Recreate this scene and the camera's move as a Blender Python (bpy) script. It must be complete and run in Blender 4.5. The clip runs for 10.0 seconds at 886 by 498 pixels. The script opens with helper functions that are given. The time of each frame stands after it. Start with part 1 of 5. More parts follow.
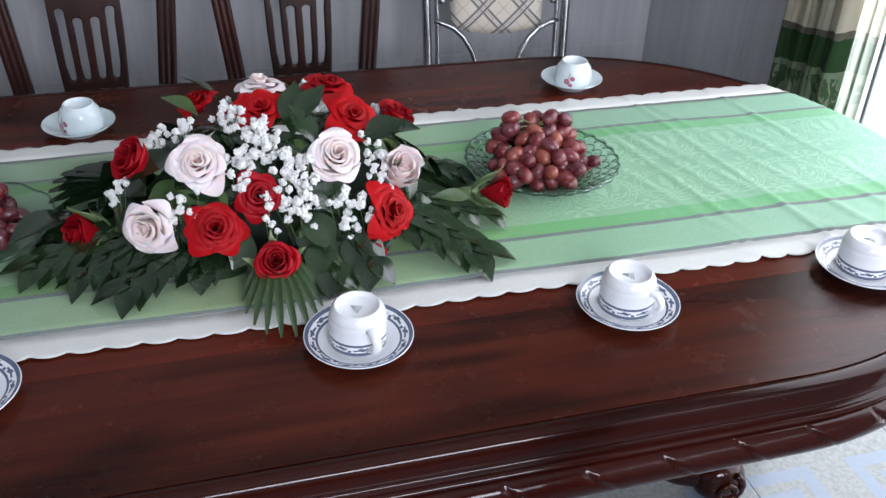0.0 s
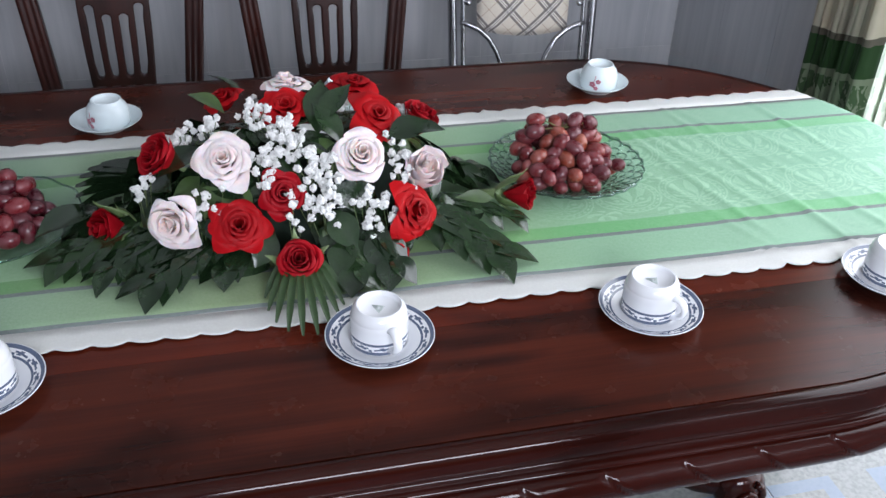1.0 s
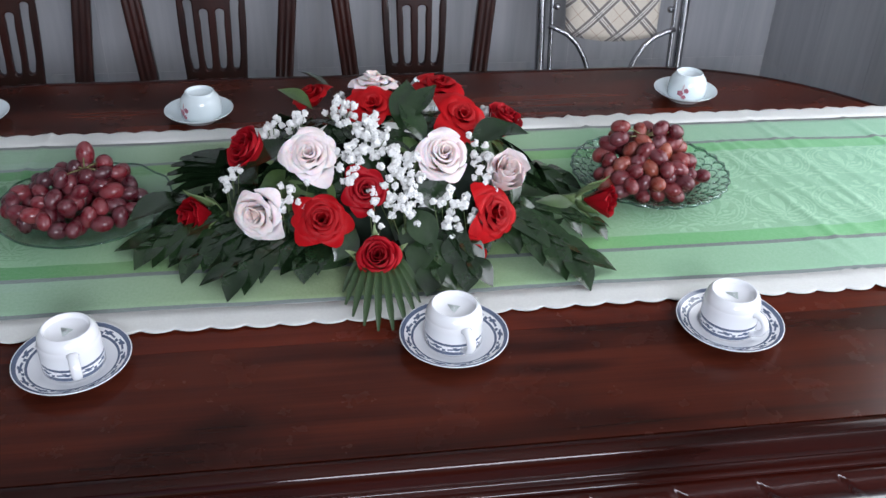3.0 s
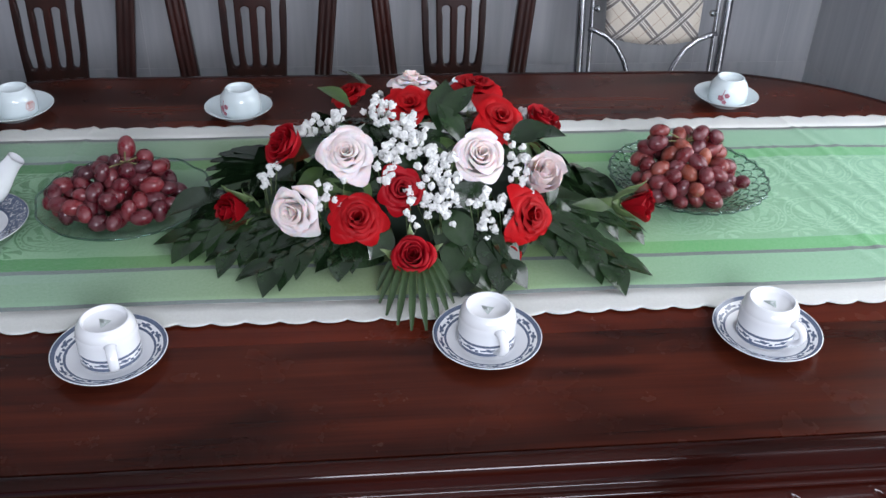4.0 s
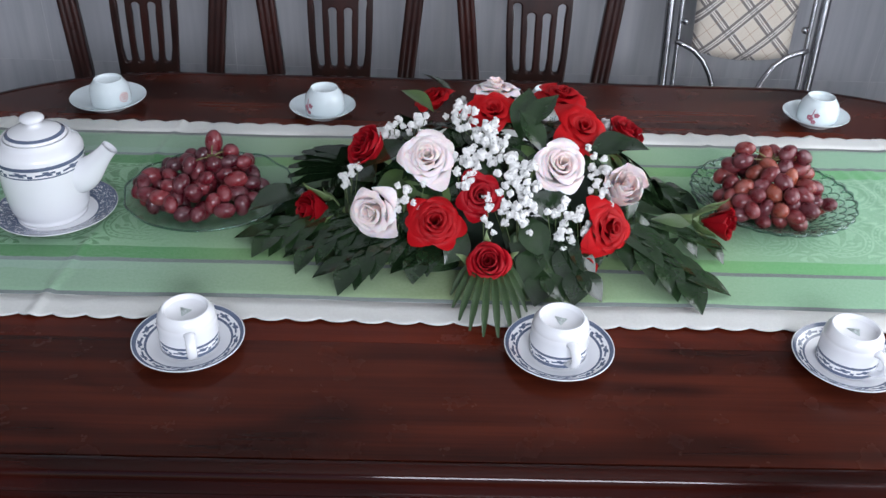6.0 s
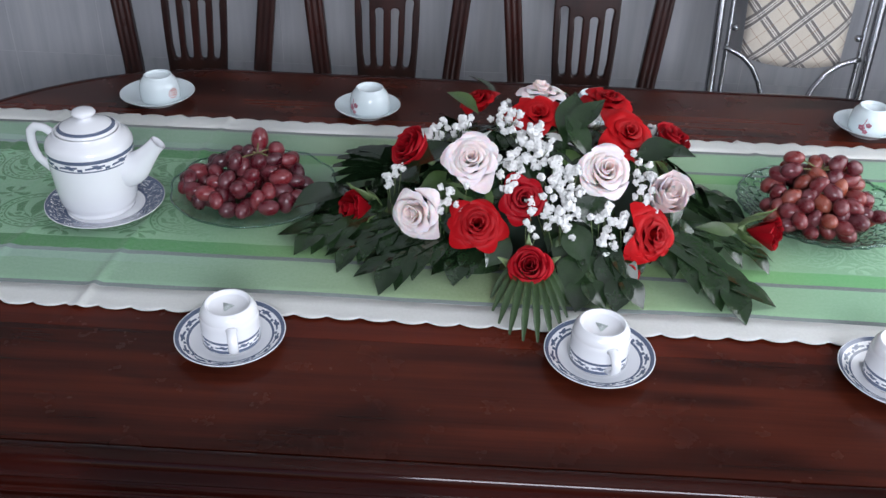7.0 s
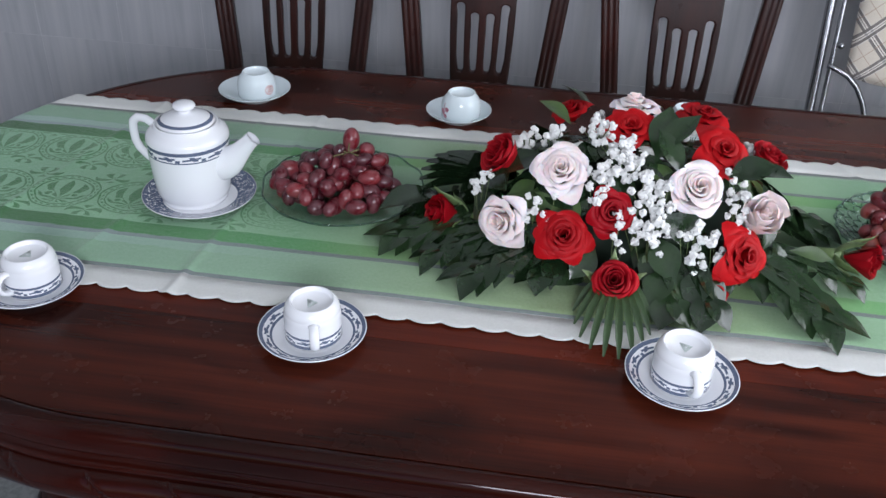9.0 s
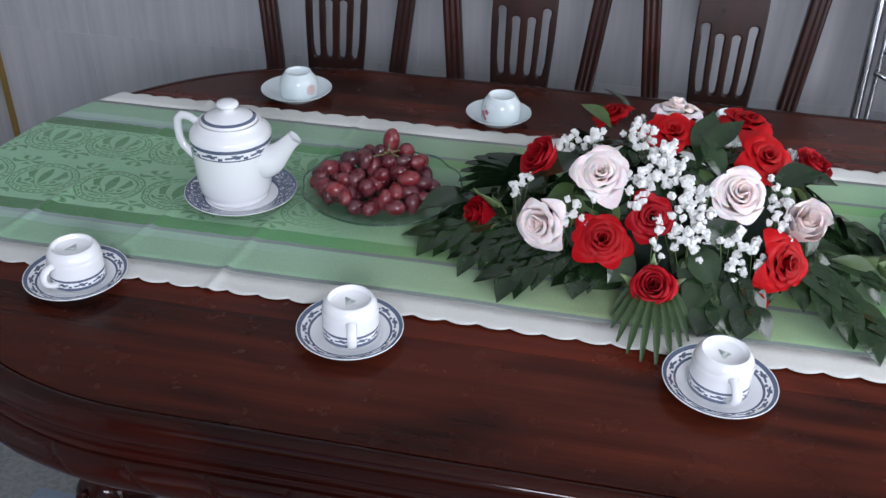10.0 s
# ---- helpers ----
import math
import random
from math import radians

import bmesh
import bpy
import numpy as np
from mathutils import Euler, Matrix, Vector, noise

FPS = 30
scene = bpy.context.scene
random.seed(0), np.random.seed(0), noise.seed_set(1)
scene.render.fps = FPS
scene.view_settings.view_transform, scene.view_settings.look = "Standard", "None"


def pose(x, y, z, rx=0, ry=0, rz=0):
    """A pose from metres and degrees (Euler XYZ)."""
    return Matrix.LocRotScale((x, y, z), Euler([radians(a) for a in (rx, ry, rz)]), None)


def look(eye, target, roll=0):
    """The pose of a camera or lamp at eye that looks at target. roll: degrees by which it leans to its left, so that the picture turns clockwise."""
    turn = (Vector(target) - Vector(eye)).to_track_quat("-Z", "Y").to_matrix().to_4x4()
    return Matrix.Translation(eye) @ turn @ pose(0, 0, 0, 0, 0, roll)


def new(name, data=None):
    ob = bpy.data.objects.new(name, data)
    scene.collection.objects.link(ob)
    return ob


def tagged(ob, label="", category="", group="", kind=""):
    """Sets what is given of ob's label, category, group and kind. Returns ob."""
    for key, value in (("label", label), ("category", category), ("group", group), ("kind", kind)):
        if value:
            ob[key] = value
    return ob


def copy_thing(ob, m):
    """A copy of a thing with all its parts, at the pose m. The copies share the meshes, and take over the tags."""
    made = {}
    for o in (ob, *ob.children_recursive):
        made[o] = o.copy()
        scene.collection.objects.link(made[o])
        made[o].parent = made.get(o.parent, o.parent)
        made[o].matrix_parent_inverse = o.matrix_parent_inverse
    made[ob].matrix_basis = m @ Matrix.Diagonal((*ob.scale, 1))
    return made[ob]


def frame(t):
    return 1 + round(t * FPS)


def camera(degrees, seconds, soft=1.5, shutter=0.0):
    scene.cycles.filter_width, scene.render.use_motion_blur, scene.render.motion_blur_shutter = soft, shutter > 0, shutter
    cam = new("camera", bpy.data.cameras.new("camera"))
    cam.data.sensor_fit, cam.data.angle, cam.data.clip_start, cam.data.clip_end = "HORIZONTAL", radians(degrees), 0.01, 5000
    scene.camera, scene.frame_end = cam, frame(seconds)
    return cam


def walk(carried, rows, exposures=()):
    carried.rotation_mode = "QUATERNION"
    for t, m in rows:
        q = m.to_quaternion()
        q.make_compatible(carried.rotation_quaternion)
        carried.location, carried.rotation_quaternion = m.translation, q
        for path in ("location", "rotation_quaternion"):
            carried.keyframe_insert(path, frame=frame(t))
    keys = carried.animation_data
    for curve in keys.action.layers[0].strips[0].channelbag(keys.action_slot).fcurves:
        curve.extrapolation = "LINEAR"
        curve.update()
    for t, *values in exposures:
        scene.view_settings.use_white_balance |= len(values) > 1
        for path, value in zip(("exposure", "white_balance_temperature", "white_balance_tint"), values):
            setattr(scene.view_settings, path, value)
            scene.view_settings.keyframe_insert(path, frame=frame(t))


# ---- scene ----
cam = camera(51.8, 10.0)
PATH = [
    (0, (-0.02, -1.121, 1.492), (0.448, 0.491, 0.404), 1.9),
    (0.5, (-0.018, -1.122, 1.492), (0.431, 0.495, 0.405), 1.9),
    (1, (-0.022, -1.12, 1.491), (0.402, 0.505, 0.404), 2.1),
    (1.5, (-0.022, -1.121, 1.493), (0.361, 0.512, 0.405), 2.1),
    (2, (-0.023, -1.123, 1.493), (0.316, 0.521, 0.406), 2.0),
    (2.5, (-0.024, -1.125, 1.494), (0.274, 0.527, 0.407), 1.9),
    (4, (-0.028, -1.123, 1.494), (0.161, 0.543, 0.404), 1.8),
    (4.5, (-0.029, -1.124, 1.495), (0.122, 0.547, 0.406), 1.9),
    (5, (-0.033, -1.124, 1.496), (0.081, 0.55, 0.408), 1.9),
    (5.5, (-0.036, -1.124, 1.496), (0.042, 0.554, 0.411), 2.0),
    (7, (-0.041, -1.122, 1.497), (-0.088, 0.557, 0.411), 2.0),
    (7.5, (-0.044, -1.122, 1.497), (-0.133, 0.557, 0.413), 2.0),
    (8, (-0.044, -1.12, 1.497), (-0.177, 0.557, 0.414), 2.0),
    (8.5, (-0.047, -1.117, 1.496), (-0.223, 0.556, 0.415), 2.0),
    (9, (-0.047, -1.118, 1.499), (-0.269, 0.548, 0.415), 2.0),
    (9.5, (-0.048, -1.119, 1.497), (-0.314, 0.542, 0.416), 1.8),
    (10, (-0.05, -1.123, 1.498), (-0.349, 0.534, 0.418), 1.7),
]
walk(cam, [(t, look(eye, target, roll)) for t, eye, target, roll in PATH])

# ---- world and light ----
world = bpy.data.worlds.new("world")
scene.world = world
world.use_nodes = True
wn = world.node_tree
sky = wn.nodes.new("ShaderNodeTexSky")
sky.sky_type, sky.sun_disc = "NISHITA", False
sky.sun_elevation, sky.sun_rotation = radians(50), radians(60)
wn.nodes["Background"].inputs[1].default_value = 0.12
wn.links.new(sky.outputs[0], wn.nodes["Background"].inputs[0])


def area_lamp(name, m, w, h, watts, colour):
    data = bpy.data.lights.new(name, "AREA")
    data.shape, data.size, data.size_y, data.energy, data.color = "RECTANGLE", w, h, watts, colour
    ob = new(name, data)
    ob.matrix_world = m
    return ob


# daylight in the glazed door and in the wide doorway behind the camera
area_lamp("door_daylight", look((1.66, -0.03, 1.12), (0, -0.03, 0.9)), 1.62, 2.1, 37, (0.845, 0.88, 1.0))
area_lamp("front_daylight", look((0.45, -2.75, 1.9), (0.1, 0.2, 1.0)), 1.3, 0.55, 63, (0.85, 0.88, 1.0))
scene.view_settings.exposure = 0.12

# ---- materials ----


class Nodes:
    """A principled material and short ways to wire it."""

    def __init__(self, name, rough=0.5, metal=0.0, **more):
        self.m = bpy.data.materials.new(name)
        self.m.use_nodes = True
        self.t = self.m.node_tree
        self.b = self.t.nodes["Principled BSDF"]
        self.set("Roughness", rough)
        self.set("Metallic", metal)
        for k, v in more.items():
            self.set(k.replace("_", " "), v)

    def set(self, socket, v):
        if isinstance(v, bpy.types.NodeSocket):
            self.t.links.new(v, self.b.inputs[socket])
        else:
            self.b.inputs[socket].default_value = (*v, 1) if isinstance(v, tuple) and len(v) == 3 else v

    def node(self, kind, **ins):
        n = self.t.nodes.new(kind)
        for k, v in ins.items():
            k = int(k[1:]) if k[0] == "i" and k[1:].isdigit() else k.replace("_", " ")
            if isinstance(v, bpy.types.NodeSocket):
                self.t.links.new(v, n.inputs[k])
            else:
                n.inputs[k].default_value = v
        return n

    def xyz(self, scale=(1, 1, 1), rot=(0, 0, 0)):
        tc = self.node("ShaderNodeTexCoord")
        mp = self.node("ShaderNodeMapping", Vector=tc.outputs["Object"])
        mp.inputs["Scale"].default_value, mp.inputs["Rotation"].default_value = scale, rot
        return mp.outputs[0]

    def split(self, v):
        return self.node("ShaderNodeSeparateXYZ", Vector=v).outputs

    def math(self, op, a, b=0.0, c=0.0):
        n = self.node("ShaderNodeMath", i0=a, i1=b, i2=c)
        n.operation = op
        return n.outputs[0]

    def noise(self, v, scale, detail=4.0, rough=0.55, distort=0.0):
        return self.node("ShaderNodeTexNoise", Vector=v, Scale=scale, Detail=detail, Roughness=rough, Distortion=distort).outputs["Fac"]

    def ramp(self, fac, stops, hard=False):
        n = self.node("ShaderNodeValToRGB", Fac=fac)
        n.color_ramp.interpolation = "CONSTANT" if hard else "LINEAR"
        e = n.color_ramp.elements
        while len(e) < len(stops):
            e.new(0.5)
        for k, (p, c) in zip(e, stops):
            k.position, k.color = p, (*c, 1) if len(c) == 3 else c
        return n.outputs[0]

    def mix(self, fac, a, b, kind="MIX"):
        n = self.t.nodes.new("ShaderNodeMix")
        n.data_type, n.blend_type = "RGBA", kind
        for i, v in ((0, fac), (6, a), (7, b)):
            if isinstance(v, bpy.types.NodeSocket):
                self.t.links.new(v, n.inputs[i])
            else:
                n.inputs[i].default_value = (*v, 1) if isinstance(v, tuple) else v
        return n.outputs[2]

    def bump(self, height, strength, distance=0.002):
        n = self.node("ShaderNodeBump", Height=height, Strength=strength, Distance=distance)
        self.set("Normal", n.outputs[0])


def srgb(r, g, b):
    return tuple((c / 255 / 12.92) if c / 255 < 0.04045 else ((c / 255 + 0.055) / 1.055) ** 2.4 for c in (r, g, b))


def wood(name, along, dark, light, rough, coat=0.10, spec=0.22):
    """Lacquered hardwood: broad figure, streaks along the grain, fine pores."""
    k = Nodes(name, rough, Coat_Weight=coat, Coat_Roughness=0.08, Specular_IOR_Level=spec)

    def along_grain(across, length):
        st = [across] * 3
        st[along] = length
        return k.xyz(tuple(st))
    warp = k.noise(k.xyz((1.2, 1.2, 1.2)), 1.6, 2)
    v2 = k.node("ShaderNodeVectorMath", i0=along_grain(13.0, 1.1), i1=k.node("ShaderNodeCombineXYZ", X=warp, Y=warp, Z=warp).outputs[0])
    v2.operation = "ADD"
    broad = k.noise(v2.outputs[0], 1.0, 3, 0.5)
    streak = k.noise(along_grain(60.0, 2.0), 1.0, 2, 0.5)
    fine = k.noise(along_grain(300.0, 6.0), 1.0, 2, 0.5)
    mid = tuple((a + b) / 2 for a, b in zip(dark, light))
    col = k.ramp(broad, [(0.30, dark), (0.48, mid), (0.64, light), (0.80, tuple(c * 1.2 for c in light))])
    col = k.mix(0.30, col, k.ramp(streak, [(0.34, dark), (0.66, light)]))
    rnd = k.node("ShaderNodeObjectInfo").outputs["Random"]
    col = k.mix(k.math("MULTIPLY", rnd, 0.35), col, dark)
    col = k.mix(0.10, col, k.ramp(fine, [(0.35, tuple(c * 0.5 for c in dark)), (0.62, light)]))
    smoke = k.noise(along_grain(9.0, 2.6), 1.0, 2, 0.4, 0.9)
    col = k.mix(k.math("MULTIPLY", k.ramp(smoke, [(0.50, (0, 0, 0)), (0.72, (1, 1, 1))]), 0.75), col, tuple(c * 0.6 for c in dark))
    k.set("Base Color", col)
    k.set("Roughness", k.math("MULTIPLY_ADD", k.noise(k.xyz((6, 6, 6)), 3.0), 0.12, rough - 0.06))
    return k.m


MAHOGANY_D, MAHOGANY_L = (0.0085, 0.0022, 0.0016), (0.098, 0.0180, 0.0078)
mat_top = wood("tabletop_wood", 0, MAHOGANY_D, MAHOGANY_L, 0.26, 0.0, 0.2)
mat_top_red = wood("red_tabletop_wood", 0, (0.040, 0.0070, 0.0034), (0.150, 0.0220, 0.0090), 0.26, 0.0, 0.2)
mat_rim = wood("moulding_wood", 0, (0.010, 0.0022, 0.0016), (0.042, 0.0062, 0.0036), 0.10, 0.0, 0.24)
mat_chair = wood("chair_wood", 2, (0.010, 0.0027, 0.0020), (0.043, 0.0088, 0.0055), 0.3)


def wall_tile():
    k = Nodes("wall_tile", 0.28)
    v = k.xyz((26, 26, 1.4))
    streak = k.noise(v, 1.0, 5, 0.6, 0.2)
    cloud = k.noise(k.xyz(), 2.2, 3)
    rnd = k.node("ShaderNodeObjectInfo").outputs["Random"]
    c = k.ramp(streak, [(0.25, (0.35, 0.365, 0.395)), (0.55, (0.475, 0.485, 0.51)), (0.8, (0.545, 0.545, 0.555))])
    c = k.mix(k.math("MULTIPLY", cloud, 0.35), c, (0.45, 0.42, 0.40))
    c = k.mix(k.math("MULTIPLY", rnd, 0.15), c, (0.36, 0.37, 0.41))
    k.set("Base Color", c)
    k.bump(streak, 0.03, 0.001)
    return k.m


def simple(name, col, rough, metal=0.0, vary=0.12, scale=6.0, bump=0.0, **more):
    k = Nodes(name, rough, metal, **more)
    n = k.noise(k.xyz(), scale, 5)
    fine = k.noise(k.xyz(), scale * 14, 3)
    f = k.math("ADD", k.math("MULTIPLY", n, 0.7), k.math("MULTIPLY", fine, 0.3))
    k.set("Base Color", k.ramp(f, [(0.3, tuple(c * (1 - vary) for c in col)), (0.7, tuple(min(1, c * (1 + vary)) for c in col))]))
    if bump:
        k.bump(fine, bump, 0.001)
    return k.m


mat_tile = wall_tile()
mat_grout = simple("grout", (0.60, 0.60, 0.60), 0.8)
mat_paint = simple("ceiling_paint", (0.72, 0.72, 0.70), 0.85, vary=0.04)
# dark tone for the unseen south wall, so the table rim reflects less
mat_plain_wall = simple("painted_wall", (0.20, 0.20, 0.21), 0.7, vary=0.05)
mat_gold = simple("gold_trim", (0.42, 0.27, 0.09), 0.35, 0.6)
mat_chrome = Nodes("chrome", 0.2, 1.0, Base_Color=(0.42, 0.42, 0.44)).m
mat_alu = simple("aluminium", (0.34, 0.34, 0.36), 0.4, 0.7)


def floor_tile():
    """Pale terrazzo-look tile with bluish printed frames."""
    k = Nodes("floor_tile", 0.18)
    x, y, z = k.split(k.xyz((2.5, 2.5, 2.5)))
    fx, fy = (k.math("ABSOLUTE", k.math("SUBTRACT", k.math("FRACT", k.math("ADD", c, 0.5)), 0.5)) for c in (x, y))
    m = k.math("MAXIMUM", fx, fy)
    band = k.ramp(m, [(0, (0, 0, 0)), (0.16, (1, 1, 1)), (0.24, (0, 0, 0)), (0.30, (1, 1, 1)), (0.38, (0, 0, 0))], True)
    speck = k.noise(k.xyz(), 90, 4, 0.7)
    base = k.ramp(speck, [(0.35, (0.15, 0.165, 0.16)), (0.6, (0.225, 0.235, 0.23))])
    k.set("Base Color", k.mix(k.math("MULTIPLY", band, 0.8), base, (0.17, 0.22, 0.29)))
    return k.m


mat_floor = floor_tile()


def near_band(k, value, lo, hi):
    """1 between lo and hi, else 0."""
    up = k.math("GREATER_THAN", value, lo)
    down = k.math("SUBTRACT", 1.0, k.math("GREATER_THAN", value, hi))
    return k.math("MULTIPLY", up, down)


def runner_cloth():
    """Green damask with woven stripes along the table and medallions at both ends."""
    k = Nodes("runner_cloth", 0.62, Sheen_Weight=0.25, Sheen_Roughness=0.4, Specular_IOR_Level=0.45)
    tc = k.node("ShaderNodeUVMap").outputs[0]
    x, y, _ = k.split(tc)                      # metres along and across the cloth
    wob = k.math("MULTIPLY", k.math("SUBTRACT", k.noise(tc, 9.0, 2), 0.5), 0.004)
    yy = k.math("ABSOLUTE", k.math("ADD", y, wob))
    # colour wanders along the cloth: deep green, yellow green in the middle, mint; door light is painted in as the
    # brighter right end
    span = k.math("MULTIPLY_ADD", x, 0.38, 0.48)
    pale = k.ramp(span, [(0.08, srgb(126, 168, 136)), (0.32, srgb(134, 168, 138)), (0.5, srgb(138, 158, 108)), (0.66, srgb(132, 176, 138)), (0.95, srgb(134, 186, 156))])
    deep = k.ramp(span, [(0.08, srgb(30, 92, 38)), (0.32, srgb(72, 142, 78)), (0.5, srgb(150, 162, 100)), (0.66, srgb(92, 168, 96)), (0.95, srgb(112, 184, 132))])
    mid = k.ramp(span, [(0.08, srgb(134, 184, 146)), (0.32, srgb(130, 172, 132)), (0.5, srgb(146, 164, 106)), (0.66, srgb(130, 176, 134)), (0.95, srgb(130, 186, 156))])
    white, grey = srgb(214, 214, 210), srgb(100, 108, 108)
    s = k.math("MULTIPLY", yy, 3.0)            # 0.33 m -> 1

    def step(edge):
        return k.math("GREATER_THAN", s, edge * 3.0)
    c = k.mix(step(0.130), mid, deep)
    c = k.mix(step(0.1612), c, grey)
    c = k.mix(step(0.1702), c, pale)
    # bluish sheen painted into the pale stripes, fading out from the left end
    sheen_left = k.ramp(span, [(0.10, (1, 1, 1)), (0.36, (0, 0, 0))])
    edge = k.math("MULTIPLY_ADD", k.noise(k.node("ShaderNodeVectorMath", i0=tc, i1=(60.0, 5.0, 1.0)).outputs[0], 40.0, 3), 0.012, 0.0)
    sheen_band = near_band(k, k.math("ADD", yy, edge), 0.166, 0.196)
    c = k.mix(k.math("MULTIPLY", k.math("MULTIPLY", sheen_band, sheen_left), 0.55), c, srgb(168, 190, 190))
    c = k.mix(step(0.2425), c, grey)
    c = k.mix(step(0.2515), c, white)
    # two staggered rows of oval medallions with a beaded double ring and a palmette
    pitch = 0.118

    def near(value, lo, hi):
        return k.math("MULTIPLY", k.math("GREATER_THAN", value, lo), k.math("LESS_THAN", value, hi))

    def wave(value, least):
        return k.math("GREATER_THAN", k.math("SINE", value), least)
    drift = k.math("MULTIPLY", k.math("SUBTRACT", k.noise(tc, 22.0, 2, 0.5, 0.6), 0.5), 0.010)
    motif = None
    for row_y, shift in ((0.080, 0.46), (-0.062, -0.03)):
        u = k.math("SUBTRACT", k.math("FRACT", k.math("MULTIPLY_ADD", k.math("ADD", x, drift), 1 / pitch, shift + 50.5)), 0.5)
        v = k.math("MULTIPLY", k.math("SUBTRACT", k.math("ADD", y, drift), row_y), 1.13 / pitch)
        au = k.math("ABSOLUTE", u)
        r = k.math("SQRT", k.math("ADD", k.math("MULTIPLY", u, u), k.math("MULTIPLY", v, v)))
        a = k.math("ARCTAN2", v, u)
        rings = k.math("MAXIMUM", near(r, 0.375, 0.400), near(r, 0.465, 0.492))
        beads = k.math("MULTIPLY", near(r, 0.418, 0.448), wave(k.math("MULTIPLY", a, 26.0), -0.1))
        fan = k.math("ARCTAN2", au, k.math("ADD", v, 0.24))
        palm = k.math("MULTIPLY", near(r, 0.0, 0.34), wave(k.math("MULTIPLY_ADD", fan, 9.0, k.math("MULTIPLY", r, 9.0)), 0.05))
        curl_r = k.math("SQRT", k.math("ADD", k.math("POWER", k.math("SUBTRACT", au, 0.19), 2.0), k.math("POWER", k.math("ADD", v, 0.10), 2.0)))
        palm = k.math("MULTIPLY", palm, k.math("SUBTRACT", 1.0, near(curl_r, 0.045, 0.075)))
        palm = k.math("MAXIMUM", palm, near(curl_r, 0.0, 0.04))
        # leaf sprays between the medallions
        su = k.math("SUBTRACT", au, 0.5)
        sv = k.math("SUBTRACT", k.math("ABSOLUTE", v), 0.50)
        sr = k.math("SQRT", k.math("ADD", k.math("MULTIPLY", su, su), k.math("MULTIPLY", k.math("MULTIPLY", sv, sv), 2.4)))
        spray = k.math("MULTIPLY", near(sr, 0.0, 0.24), wave(k.math("MULTIPLY_ADD", k.math("ARCTAN2", sv, su), 5.0, k.math("MULTIPLY", sr, 16.0)), 0.1))
        spray = k.math("MULTIPLY", spray, k.math("GREATER_THAN", r, 0.51))
        one = k.math("MAXIMUM", k.math("MAXIMUM", rings, beads), k.math("MAXIMUM", palm, spray))
        one = k.math("MULTIPLY", one, near(v, -0.68, 0.68))
        motif = one if motif is None else k.math("MAXIMUM", motif, one)
    fade = k.ramp(k.math("ABSOLUTE", x), [(0.40, (0, 0, 0)), (0.54, (1, 1, 1))])
    inside = k.math("LESS_THAN", yy, 0.127)
    mask = k.math("MULTIPLY", k.math("MULTIPLY", motif, fade), inside)
    # motifs are dark green at left; at right a paler colour paints their sheen
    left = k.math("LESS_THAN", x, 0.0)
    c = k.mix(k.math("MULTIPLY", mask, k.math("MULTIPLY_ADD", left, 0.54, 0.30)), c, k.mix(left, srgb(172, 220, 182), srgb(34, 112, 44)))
    wx = k.math("SINE", k.math("MULTIPLY", x, 5200.0))
    wy = k.math("SINE", k.math("MULTIPLY", y, 5200.0))
    weave = k.math("MULTIPLY", wx, wy)
    c = k.mix(0.08, c, k.ramp(k.noise(tc, 240, 3), [(0.3, (0.12, 0.2, 0.12)), (0.7, (0.75, 0.85, 0.75))]))
    k.set("Base Color", c)
    k.set("Roughness", k.math("MULTIPLY_ADD", mask, -0.22, 0.64))
    crinkle = k.noise(k.node("ShaderNodeVectorMath", i0=tc, i1=(2.0, 0.5, 0.0)).outputs[0], 34, 3, 0.55, 1.6)
    h = k.math("ADD", k.math("MULTIPLY_ADD", crinkle, 0.5, k.math("MULTIPLY", k.noise(tc, 13, 5, 0.6, 0.8), 1.6)), k.math("MULTIPLY", weave, 0.06))
    k.bump(k.math("ADD", h, k.math("MULTIPLY", mask, 0.25)), 0.55, 0.0022)
    return k.m


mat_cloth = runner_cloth()


